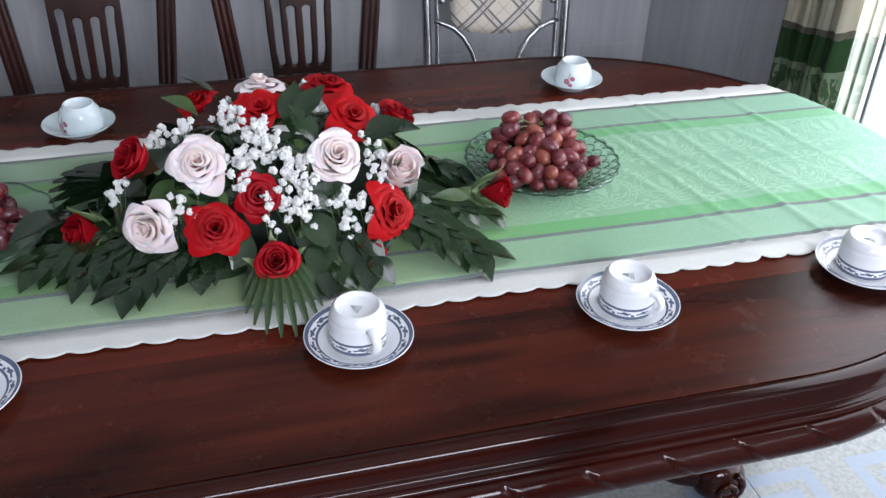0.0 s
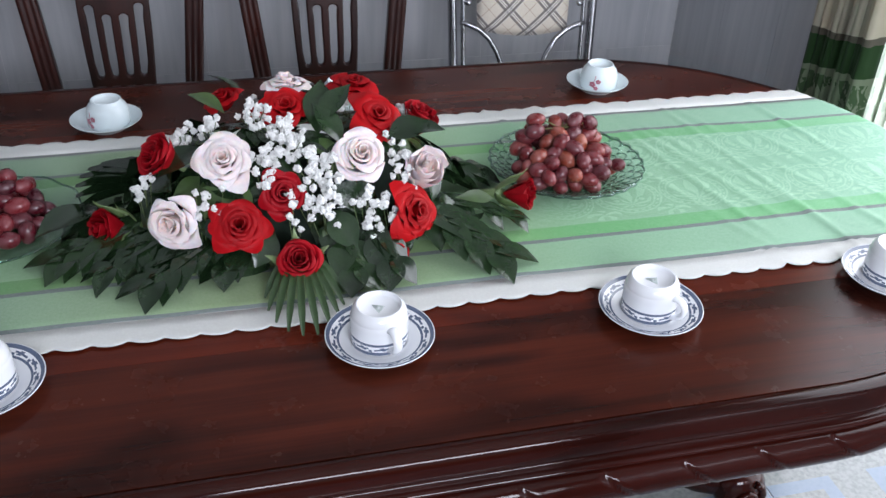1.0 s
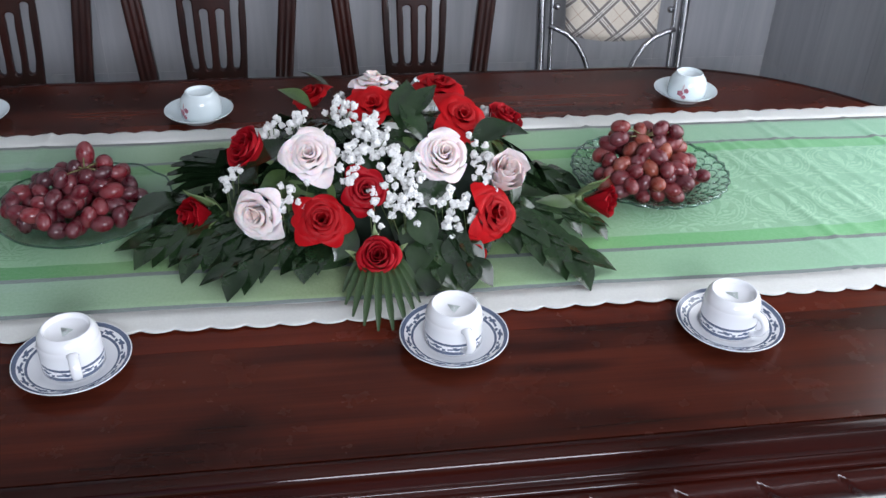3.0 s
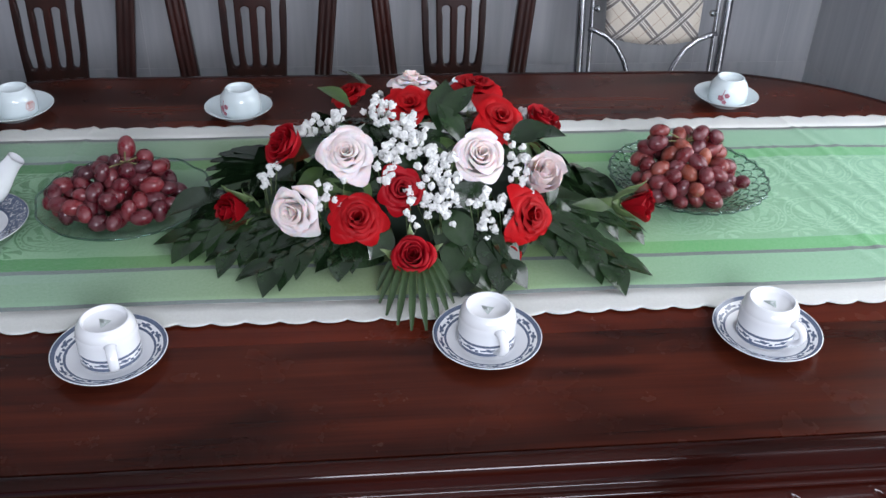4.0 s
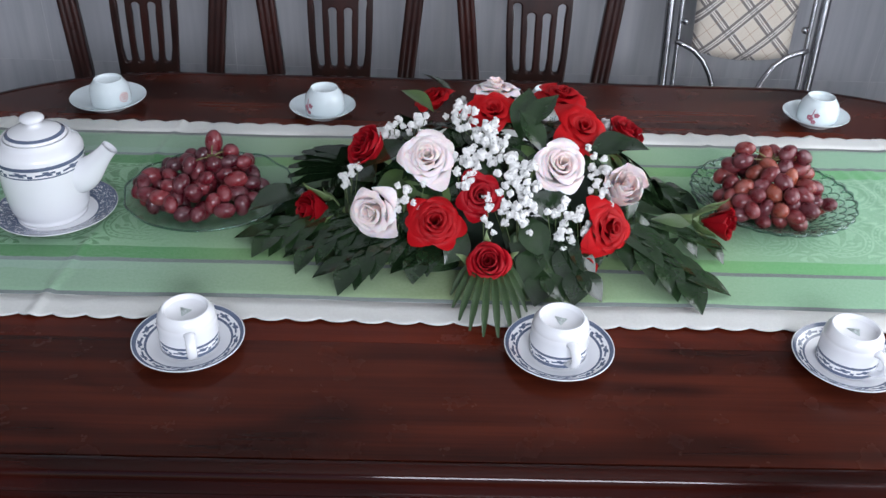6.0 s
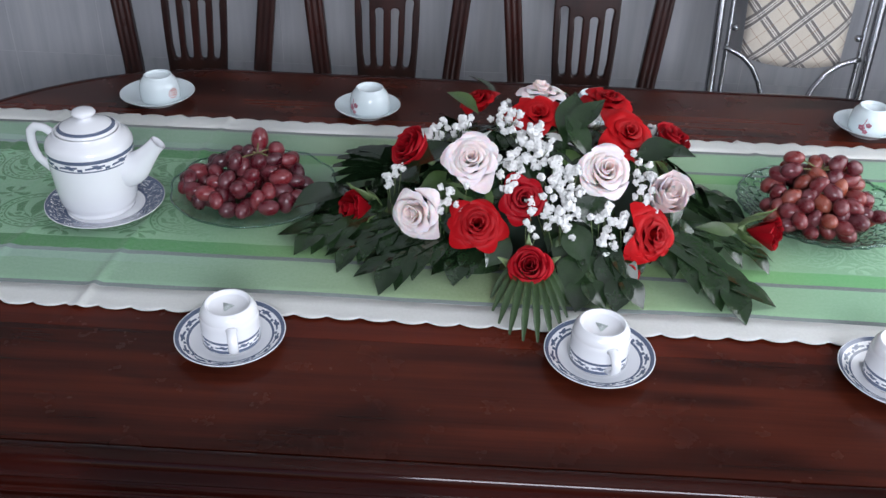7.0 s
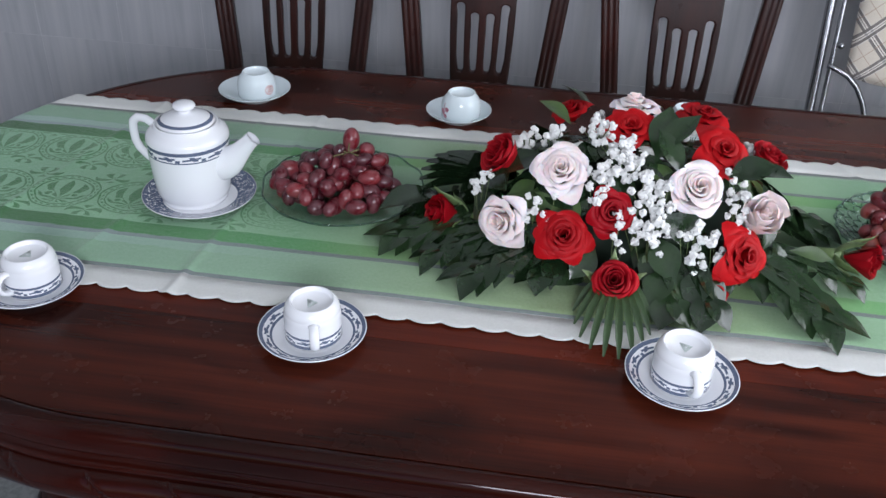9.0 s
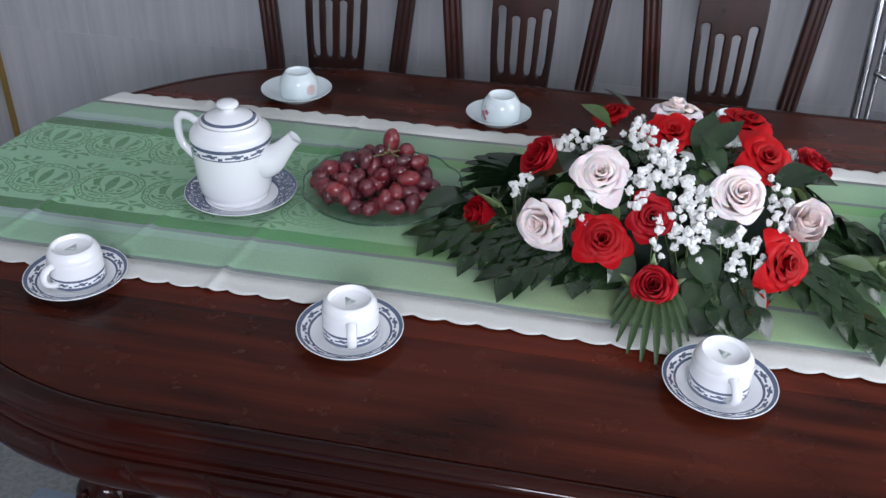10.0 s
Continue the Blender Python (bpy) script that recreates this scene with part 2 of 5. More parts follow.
def porcelain(name, tint, bands=(), axis="radial"):
    """Glazed white porcelain; bands: (start, end) of blue printed bands, by height or by radius."""
    k = Nodes(name, 0.12, Coat_Weight=0.3, Coat_Roughness=0.05)
    x, y, z = k.split(k.xyz())
    rad = k.math("SQRT", k.math("ADD", k.math("MULTIPLY", x, x), k.math("MULTIPLY", y, y)))
    q = rad if axis == "radial" else z
    a = k.math("ARCTAN2", y, x)
    col = k.mix(k.math("MULTIPLY", k.noise(k.xyz(), 30, 3), 0.12), tint, tuple(c * 0.8 for c in tint))
    blue = k.mix(k.noise(k.xyz(), 500, 2), srgb(30, 48, 80), srgb(72, 92, 122))
    for lo, hi, n in bands:
        inb = k.math("MULTIPLY", k.math("GREATER_THAN", q, lo), k.math("LESS_THAN", q, hi))
        if n < 0:
            inb = k.math("MULTIPLY", inb, k.math("GREATER_THAN", k.noise(k.xyz(), 230, 2, 0.5, 1.6), 0.40))
        elif n:
            # slanted dart with a cross bar and a small square, n times round
            f = k.math("SUBTRACT", k.math("DIVIDE", k.math("SUBTRACT", q, lo), hi - lo), 0.5)
            u = k.math("SUBTRACT", k.math("FRACT", k.math("MULTIPLY_ADD", a, n / (2 * math.pi), 100.0)), 0.5)

            def near(value, centre, half):
                return k.math("LESS_THAN", k.math("ABSOLUTE", k.math("SUBTRACT", value, centre)), half)
            dart = k.math("MULTIPLY", near(k.math("MULTIPLY_ADD", u, -0.35, f), 0.0, 0.15), near(u, -0.05, 0.36))
            cross = k.math("MULTIPLY", near(k.math("MULTIPLY_ADD", f, 0.25, u), 0.03, 0.11), near(f, 0.02, 0.34))
            dot = k.math("MULTIPLY", near(u, 0.40, 0.09), near(f, -0.28, 0.20))
            inb = k.math("MULTIPLY", inb, k.math("MAXIMUM", k.math("MAXIMUM", dart, cross), dot))
        col = k.mix(k.math("MULTIPLY", inb, 0.92), col, blue)
    k.set("Base Color", col)
    return k.m


PORC = (0.80, 0.81, 0.83)
mat_porc = porcelain("porcelain", PORC)
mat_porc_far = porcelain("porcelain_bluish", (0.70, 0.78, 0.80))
mat_saucer = porcelain("printed_saucer", PORC, [(0.0545, 0.0632, 13), (0.0632, 0.0680, 0), (0.0515, 0.0545, 0)])
mat_cup = porcelain("printed_cup", PORC, [(0.0066, 0.0142, 9), (0.0016, 0.0064, 0), (0.0144, 0.0180, 0)], "z")
mat_pot = porcelain("printed_teapot", PORC, [(0.0915, 0.1025, 10), (0.1025, 0.1085, 0), (0.0893, 0.0915, 0)], "z")
mat_lid = porcelain("printed_lid", PORC, [(0.0340, 0.0385, 0)])
mat_dish = porcelain("printed_dish", PORC, [(0.060, 0.085, -1), (0.085, 0.0880, 0), (0.058, 0.061, 0)])
mat_mark = simple("printed_mark", (0.46, 0.52, 0.50), 0.4)
mat_pink = simple("printed_flower", (0.42, 0.13, 0.18), 0.3)
mat_stamp = simple("printed_stamp", (0.55, 0.12, 0.08), 0.3)


def clear_glass(name, tint, ior):
    """Thin clear glass: light goes straight through, and gloss grows towards the edge."""
    m = bpy.data.materials.new(name)
    m.use_nodes = True
    t = m.node_tree
    t.nodes.remove(t.nodes["Principled BSDF"])
    mixer, see, shine, fres = (t.nodes.new("ShaderNode" + n) for n in ("MixShader", "BsdfTransparent", "BsdfGlossy", "LayerWeight"))
    see.inputs[0].default_value = (*tint, 1)
    shine.inputs["Roughness"].default_value = 0.06
    power, gain = t.nodes.new("ShaderNodeMath"), t.nodes.new("ShaderNodeMath")
    power.operation, gain.operation = "POWER", "MULTIPLY_ADD"
    power.inputs[1].default_value, gain.inputs[1].default_value, gain.inputs[2].default_value = 3.0, ior, 0.05
    t.links.new(fres.outputs["Facing"], power.inputs[0])
    t.links.new(power.outputs[0], gain.inputs[0])
    t.links.new(gain.outputs[0], mixer.inputs[0])
    t.links.new(see.outputs[0], mixer.inputs[1])
    t.links.new(shine.outputs[0], mixer.inputs[2])
    t.links.new(mixer.outputs[0], t.nodes["Material Output"].inputs[0])
    return m


mat_glass_bead = clear_glass("plate_edge", (0.55, 0.68, 0.64), 0.6)
mat_glass = clear_glass("plate_glass", (0.93, 0.97, 0.96), 0.5)
mat_cut_glass = clear_glass("cut_glass", (0.95, 0.97, 0.97), 0.75)

# ---- helpers of this scene ----


def obj(name, bm, material, parent=None, label="", smooth=True):
    me = bpy.data.meshes.new(name)
    bm.normal_update()
    bm.to_mesh(me)
    bm.free()
    if material:
        me.materials.append(material)
    if smooth:
        me.polygons.foreach_set("use_smooth", [True] * len(me.polygons))
    ob = new(name, me)
    ob.parent = parent
    if label:
        ob["label"] = label
    return ob


def part(name, bm, material, parent, label="", smooth=True):
    return obj(name, bm, material, parent, label, smooth)


def thing(name, label, category, group="", m=None):
    e = tagged(new(name), label, category, group)
    e.empty_display_size = 0.05
    if m is not None:
        e.matrix_basis = m
    return e


def box(bm, x0, x1, y0, y1, z0, z1, bevel=0.0, segs=2):
    n = bmesh.ops.create_cube(bm, size=1)["verts"]
    bmesh.ops.transform(bm, matrix=Matrix.Translation(((x0 + x1) / 2, (y0 + y1) / 2, (z0 + z1) / 2)) @ Matrix.Diagonal((x1 - x0, y1 - y0, z1 - z0, 1)), verts=n)
    if bevel:
        es = list({e for v in n for e in v.link_edges})
        bmesh.ops.bevel(bm, geom=es, offset=bevel, segments=segs, affect="EDGES", profile=0.5)
    return bm


def lathe(profile, n=48, bm=None, wave=0.0, waves=0):
    """Turn a profile of (radius, z) about the z axis."""
    bm = bm or bmesh.new()
    rings = []
    for r, z in profile:
        ring = []
        for i in range(n):
            a = 2 * math.pi * i / n
            q = r * (1 + wave * math.cos(waves * a)) if waves else r
            ring.append(bm.verts.new((q * math.cos(a), q * math.sin(a), z)))
        rings.append(ring)
    for p, q in zip(rings, rings[1:]):
        for i in range(n):
            bm.faces.new((p[i], p[(i + 1) % n], q[(i + 1) % n], q[i]))
    for ring, flip in ((rings[0], True), (rings[-1], False)):
        if profile[0 if flip else -1][0] < 0.02 or profile[0] != profile[-1]:
            bm.faces.new(ring[::-1] if flip else ring)
    return bm


def sweep(points, radius, bm=None, sides=10, flat=1.0, up=(0, 0, 1), caps=True):
    """A tube along points; radius a number or one per point; flat squashes it along its second axis."""
    bm = bm or bmesh.new()
    pts = [Vector(p) for p in points]
    rad = radius if isinstance(radius, (list, tuple)) else [radius] * len(pts)
    rings = []
    side = None
    for i, p in enumerate(pts):
        t = (pts[min(i + 1, len(pts) - 1)] - pts[max(i - 1, 0)]).normalized()
        if side is None:
            side = t.cross(Vector(up))
            if side.length < 1e-4:
                side = t.cross(Vector((1, 0, 0)))
        side = (side - t * side.dot(t)).normalized()
        nrm = side.cross(t)
        rings.append([bm.verts.new(p + side * (rad[i] * math.cos(a)) + nrm * (rad[i] * flat * math.sin(a))) for a in (2 * math.pi * k / sides for k in range(sides))])
    for p, q in zip(rings, rings[1:]):
        for i in range(sides):
            bm.faces.new((p[i], p[(i + 1) % sides], q[(i + 1) % sides], q[i]))
    if caps:
        bm.faces.new(rings[0][::-1])
        bm.faces.new(rings[-1])
    return bm


def bezier(p0, p1, p2, p3, n=12):
    p0, p1, p2, p3 = map(Vector, (p0, p1, p2, p3))
    out = []
    for i in range(n + 1):
        t = i / n
        out.append(p0 * (1 - t) ** 3 + p1 * 3 * t * (1 - t) ** 2 + p2 * 3 * t * t * (1 - t) + p3 * t ** 3)
    return out


# ---- room ----
X0, X1, Y0, Y1, CEIL = -2.02, 1.365, -2.8, 1.42, 2.9
FLOOR_X = 1.95
TOP = 0.76


def slab(name, x0, x1, y0, y1, z0, z1, mat, label, category):
    return tagged(obj(name, box(bmesh.new(), x0, x1, y0, y1, z0, z1), mat, smooth=False), label, category, kind="structure")


ground = slab("floor", X0 - 0.2, FLOOR_X, Y0 - 0.2, Y1 + 0.2, -0.1, -0.002, mat_grout, "pale floor of patterned ceramic tiles", "floor")
slab("ceiling", X0 - 0.2, X1 + 0.2, Y0 - 0.2, Y1 + 0.2, CEIL, CEIL + 0.1, mat_paint, "plain white painted ceiling", "ceiling")
wall_n = slab("wall_north", X0 - 0.15, X1 + 0.15, Y1 - 0.0012, Y1 + 0.15, 0, CEIL, mat_grout, "wall of tall streaky grey glazed tiles", "wall")
wall_w = slab("wall_west", X0 - 0.15, X0 - 0.0008, Y0, Y1, 0, CEIL, mat_grout, "side wall of tall grey glazed tiles", "wall")
# east wall with the glazed door's opening
DY0, DY1, DZ = -0.85, 0.63, 2.2
bm = bmesh.new()
box(bm, X1 + 0.0008, X1 + 0.15, DY1, Y1, 0, CEIL)
box(bm, X1 + 0.0008, X1 + 0.15, Y0, DY0, 0, CEIL)
box(bm, X1 + 0.0008, X1 + 0.15, DY0, DY1, DZ, CEIL)
wall_e = tagged(obj("wall_east", bm, mat_grout, smooth=False), "side wall of grey tiles with a bright door opening", "wall", kind="structure")
# unseen south wall with the wide doorway behind the camera, added dark to weaken its reflection in the rim
bm = bmesh.new()
box(bm, X0 - 0.15, -1.6, Y0 - 0.15, Y0, 0, CEIL)
box(bm, 1.0, X1 + 0.15, Y0 - 0.15, Y0, 0, CEIL)
box(bm, -1.6, 1.0, Y0 - 0.15, Y0, 2.65, CEIL)
tagged(obj("wall_south", bm, mat_plain_wall, smooth=False), "unseen dark painted wall with a wide open doorway", "wall", kind="structure")
# bright overcast yard beyond the glazed door
glow = bpy.data.materials.new("daylight_haze")
glow.use_nodes = True
gt = glow.node_tree
gt.nodes.remove(gt.nodes["Principled BSDF"])
haze = gt.nodes.new("ShaderNodeEmission")
haze.inputs[0].default_value, haze.inputs[1].default_value = (0.92, 0.96, 1.0, 1), 1.5
gt.links.new(haze.outputs[0], gt.nodes["Material Output"].inputs[0])
slab("backdrop", FLOOR_X, FLOOR_X + 0.05, -2.4, 2.4, -0.1, 3.0, glow, "hazy white daylight outside the door", "backdrop")
# gold strip in the corner
tagged(obj("trim", box(bmesh.new(), X0 - 0.002, X0 + 0.016, Y1 - 0.016, Y1 + 0.002, 0, CEIL, 0.004), mat_gold), "narrow gold corner strip on the tiled wall", "trim", kind="structure")

# ---- dining table ----
CX, CY, STRAIGHT, END, BY = 0.062, 0.1225, 0.600, 0.540, 0.5590


def oval(off, n):
    """The table's outline, moved outwards by off: straight sides and elliptic ends, evenly spaced."""
    a, b = END + off, BY + off
    arc = [(STRAIGHT + a * math.cos(t), b * math.sin(t)) for t in (math.pi * (i / 400 - 0.5) for i in range(401))]
    pts = [Vector((CX + x, CY + y)) for x, y in arc] + [Vector((CX - x, CY - y)) for x, y in arc]
    lens = [0.0]
    for p, q in zip(pts, pts[1:] + pts[:1]):
        lens.append(lens[-1] + (q - p).length)
    res, j = [], 0
    for i in range(n):
        d = lens[-1] * i / n
        while lens[j + 1] < d:
            j += 1
        f = (d - lens[j]) / max(1e-9, lens[j + 1] - lens[j])
        res.append(pts[j].lerp(pts[(j + 1) % len(pts)], f))
    return res


def end_x(y, side):
    v = min(1.0, abs((y - CY) / BY))
    return CX + side * (STRAIGHT + END * math.sqrt(1 - v * v))


def moulding(profile, n=360, wave=None):
    """Sweep (outward, z) pairs round the outline."""
    bm = bmesh.new()
    base = oval(0.0, n)
    nor = []
    for i in range(n):
        t = (base[(i + 1) % n] - base[i - 1]).normalized()
        nor.append(Vector((t.y, -t.x)))
    rings = []
    for j, (d, z) in enumerate(profile):
        ring = []
        for i in range(n):
            e = d + (wave(i / n, j) if wave else 0.0)
            p = base[i] + nor[i] * e
            ring.append(bm.verts.new((p.x, p.y, z)))
        rings.append(ring)
    for p, q in zip(rings, rings[1:]):
        for i in range(n):
            bm.faces.new((p[i], q[i], q[(i + 1) % n], p[(i + 1) % n]))
    return bm


table = thing("dining_table", "long oval dark mahogany dining table with a carved rope edge", "dining table")
outline = [(p.x, p.y) for p in oval(-0.0255, 480)]


def board(lo, hi, label, mat):
    """The piece of the top between two joints."""
    pts = []
    for (x0, y0), (x1, y1) in zip(outline, outline[1:] + outline[:1]):
        if lo <= y0 <= hi:
            pts.append((x0, y0))
        for lim in (lo, hi):
            if (y0 - lim) * (y1 - lim) < 0:
                f = (lim - y0) / (y1 - y0)
                pts.append((x0 + (x1 - x0) * f, lim))
    bm = bmesh.new()
    bm.faces.new([bm.verts.new((x, y, TOP)) for x, y in pts])
    g = bmesh.ops.extrude_face_region(bm, geom=list(bm.faces))
    bmesh.ops.translate(bm, verts=[v for v in g["geom"] if isinstance(v, bmesh.types.BMVert)], vec=(0, 0, -0.03))
    bmesh.ops.recalc_face_normals(bm, faces=bm.faces)
    part("tabletop_board", bm, mat, table, label, smooth=False)


board(-1.0, -0.2085, "dark lacquered outer board with streaky grain", mat_top)
board(-0.2080, 0.4560, "reddish lacquered middle board", mat_top_red)
board(0.4565, 1.0, "dark lacquered outer board", mat_top)
rim = [(-0.0253, 0.73), (-0.0253, 0.757), (-0.0238, 0.7598), (-0.0205, 0.7612), (-0.0150, 0.7610), (-0.0100, 0.7600), (-0.0062, 0.7578), (-0.0036, 0.7548), (-0.0018, 0.7508), (-0.0004, 0.7450), (0.0010, 0.7385), (0.0014, 0.7330), (0.0002, 0.7282), (-0.0035, 0.7245), (-0.0085, 0.7222), (-0.0120, 0.7195), (-0.0125, 0.7160), (-0.0105, 0.7125), (-0.004, 0.7100), (0.0005, 0.7080), (0.001, 0.7045), (-0.002, 0.7010), (-0.010, 0.6990), (-0.03, 0.699)]
part("rim", moulding(rim), mat_rim, table, "rounded glossy edge moulding")
# rope carving: slanted overlapping lobes round the apron
LOBES = 58
rope_profile = []
for j in range(19):
    a = math.pi * (0.5 - j / 18 * 1.05)
    rope_profile.append((-0.010 + 0.024 * math.cos(a), 0.674 + 0.026 * math.sin(a)))


def lobe(f, j):
    """A crescent cut between two lobes; the lobe behind it stands a little proud."""
    v = j / 18
    bend = max(0.0, min(1.0, (v - 0.12) / 0.62))
    d = (f * LOBES - 0.46 * bend * bend * (3 - 2 * bend) + 0.5) % 1.0 - 0.5
    fade = math.sin(math.pi * bend) ** 0.7 if 0 < bend < 1 else 0.0
    cut = -0.0042 * math.exp(-(d / 0.030) ** 2)
    swell = 0.0018 * math.exp(-d / 0.22) if d > 0 else -0.0008 * math.exp(d / 0.25)
    return fade * (cut + swell)


part("rope_carving", moulding(rope_profile + [(-0.05, 0.648)], 3480, lobe), mat_rim, table, "carved rope band of slanted lobes")
part("apron", moulding([(-0.04, 0.725), (-0.045, 0.70), (-0.05, 0.63), (-0.09, 0.63), (-0.09, 0.725)]), mat_rim, table)
for px in (-0.60, 0.59):
    col = [(0.0, 0.10), (0.09, 0.10), (0.10, 0.14), (0.07, 0.19), (0.055, 0.25), (0.085, 0.36), (0.10, 0.44), (0.075, 0.52), (0.05, 0.56), (0.07, 0.60), (0.12, 0.64), (0.15, 0.70), (0.0, 0.70)]
    bm = lathe([(max(r, 0.001), z) for r, z in col], 32)
    bmesh.ops.translate(bm, verts=bm.verts, vec=(px, CY, 0))
    part("pedestal", bm, mat_rim, table)
    for sx in (-1, 1):
        for sy in (-1, 1):
            dx, dy = 0.345 * sx, 0.095 * sy
            pts = bezier((px + dx * 0.1, CY + dy * 0.1, 0.26), (px + dx * 0.45, CY + dy * 0.45, 0.27), (px + dx * 0.55, CY + dy * 0.55, 0.03), (px + dx * 0.93, CY + dy * 0.93, 0.065), 12)
            bm = sweep(pts, [0.05 - 0.002 * i for i in range(13)], sides=12)
            # scrolled toe
            w = bmesh.ops.create_uvsphere(bm, u_segments=20, v_segments=12, radius=0.055)["verts"]
            bmesh.ops.transform(bm, matrix=Matrix.Translation((px + dx, CY + dy, 0.056)) @ Matrix.Diagonal((1.05, 0.85, 1.0, 1)), verts=w)
            sp = [(px + dx + (0.012 + 0.0035 * q) * math.cos(q) * sx, CY + dy - 0.048 + 0.0012 * q, 0.056 + (0.012 + 0.0035 * q) * math.sin(q)) for q in (0.5 * e for e in range(16))]
            sweep(sp, 0.008, bm, 8)
            part("foot", bm, mat_rim, table, "scroll-carved curled foot")

# ---- table runner ----
PITCH = 0.0438
RY = 0.127
CREASES = ((0.60, -0.50), (0.76, -0.30), (0.84, -0.16), (0.97, -0.34), (1.04, -0.20), (-0.75, 0.30), (0.66, -0.35), (0.72, -0.22), (0.80, -0.40), (0.90, -0.30), (-0.52, 0.1), (-0.66, 0.25), (-0.86, 0.2))


def cloth_point(s, yy):
    """A point of the cloth: s along it, yy across it; it lies on the table and hangs over both ends."""
    wav = 0.0022 * noise.noise((s * 3.0, yy * 6, 0.3)) + 0.0012 * noise.noise((s * 11, yy * 9, 2))
    y = RY + yy + wav * 0.8
    side = 1 if s > CX else -1
    e = end_x(y, side) - side * 0.006
    d = (s - e) * side
    lift = 0.0036 + max(0.0, wav)
    for cx, slope in CREASES:
        q = abs(s - cx - slope * (y - RY))
        lift += 0.0048 * max(0.0, 1 - q / 0.011) * max(0.0, 0.5 + 0.9 * noise.noise((cx * 9, y * 7, 5)))
    R = 0.012
    if d < 0:
        return (s, y, TOP + lift)
    if d < R * 1.45:
        return (e + side * R * math.sin(d / R), y, TOP + lift - R * (1 - math.cos(d / R)))
    h = d - R * 1.45
    return (e + side * (R + 0.03 * h + 0.036 * h * math.sin(26 * y)), y, TOP + lift - R * 0.88 - h)


def cloth_strip(name, across, parent, label):
    bm = bmesh.new()
    uv = bm.loops.layers.uv.new("UVMap")
    ncol, s0, s1 = 640, -1.36, 1.46
    cols, uvs = [], {}
    for i in range(ncol + 1):
        s = s0 + (s1 - s0) * i / ncol
        col = []
        for yy in across(s):
            v = bm.verts.new(cloth_point(s, yy))
            uvs[v] = (s, yy)
            col.append(v)
        cols.append(col)
    for p, q in zip(cols, cols[1:]):
        for j in range(len(p) - 1):
            f = bm.faces.new((p[j], q[j], q[j + 1], p[j + 1]))
            for lp in f.loops:
                lp[uv].uv = uvs[lp.vert]
    ob = part(name, bm, mat_cloth, parent, label)
    sol = ob.modifiers.new("thickness", "SOLIDIFY")
    sol.thickness, sol.offset = 0.0012, -1.0


def scallop(s):
    return 0.2915 + 0.0085 * abs(math.sin(math.pi * (s - 0.002) / PITCH)) ** 0.62


runner = thing("table_runner", "green striped damask runner with white scalloped edges on the table", "table runner")
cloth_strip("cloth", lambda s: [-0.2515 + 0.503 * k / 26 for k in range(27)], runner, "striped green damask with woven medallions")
cloth_strip("scalloped_edge", lambda s: [-scallop(s) + (scallop(s) - 0.2515) * f for f in (0, 0.12, 0.3, 0.6, 1)], runner, "white scalloped edging")
cloth_strip("scalloped_edge", lambda s: [0.2515 + (scallop(s) - 0.2515) * f for f in (0, 0.4, 0.7, 0.88, 1)], runner, "white scalloped edging")

# ---- cups and saucers ----
CUP_LABEL = "white porcelain cup with a blue band, upside down on its saucer"
SAUCER_LABEL = "white porcelain saucer with a blue patterned rim on the table"


def saucer(m):
    s = thing("saucer", SAUCER_LABEL, "saucer", "saucers along the near side")
    prof = [(0.001, 0.004), (0.036, 0.004), (0.040, 0.0055), (0.052, 0.0095), (0.064, 0.0145), (0.0695, 0.0175), (0.0705, 0.0178), (0.0708, 0.0168), (0.066, 0.0125), (0.052, 0.006), (0.042, 0.0022), (0.040, 0.0), (0.037, 0.0), (0.036, 0.002), (0.001, 0.002)]
    part("dish", lathe([(max(0.001, r * 0.98), z) for r, z in prof], 64), mat_saucer, s)
    s.matrix_basis = m
    return s


def cup(m):
    """Upside-down cup: rim below, foot above; z from the saucer's well."""
    c = thing("cup", CUP_LABEL, "cup", "cups along the near side")
    prof = [(0.0345, 0.004), (0.0350, 0.0006), (0.0362, 0.0), (0.0369, 0.001), (0.0368, 0.012), (0.0367, 0.024), (0.0366, 0.034), (0.0363, 0.0385), (0.0356, 0.0398), (0.0354, 0.0408), (0.0355, 0.0420), (0.0350, 0.0445), (0.0338, 0.0480), (0.0316, 0.0515), (0.0300, 0.0532), (0.0290, 0.0544), (0.0282, 0.0547), (0.0272, 0.0545), (0.0264, 0.0532), (0.0256, 0.0495), (0.0246, 0.0482), (0.001, 0.0480)]
    part("bowl", lathe(prof, 56), mat_cup, c)
    pts = bezier((0.035, 0, 0.037), (0.055, 0, 0.041), (0.060, 0, 0.012), (0.0355, 0, 0.008), 14)
    part("handle", sweep(pts, [0.0050] + [0.0040] * 13 + [0.0048], sides=12, flat=1.55, up=(0, 1, 0)), mat_porc, c)
    # printed triangular mark under the foot
    bm = bmesh.new()
    for size in (1.0, 0.72, 0.40):
        tri = [(-0.009 * size, -0.005 * size), (0.009 * size, -0.005 * size), (0.0, 0.007 * size)]
        for (p, q) in zip(tri, tri[1:] + tri[:1]):
            sweep([(p[0], p[1], 0.0484), (q[0], q[1], 0.0484)], 0.0007, bm, 4, 0.25)
    part("printed_mark", bm, mat_mark, c, "grey maker's mark of plain bars")
    c.matrix_basis = m
    return c


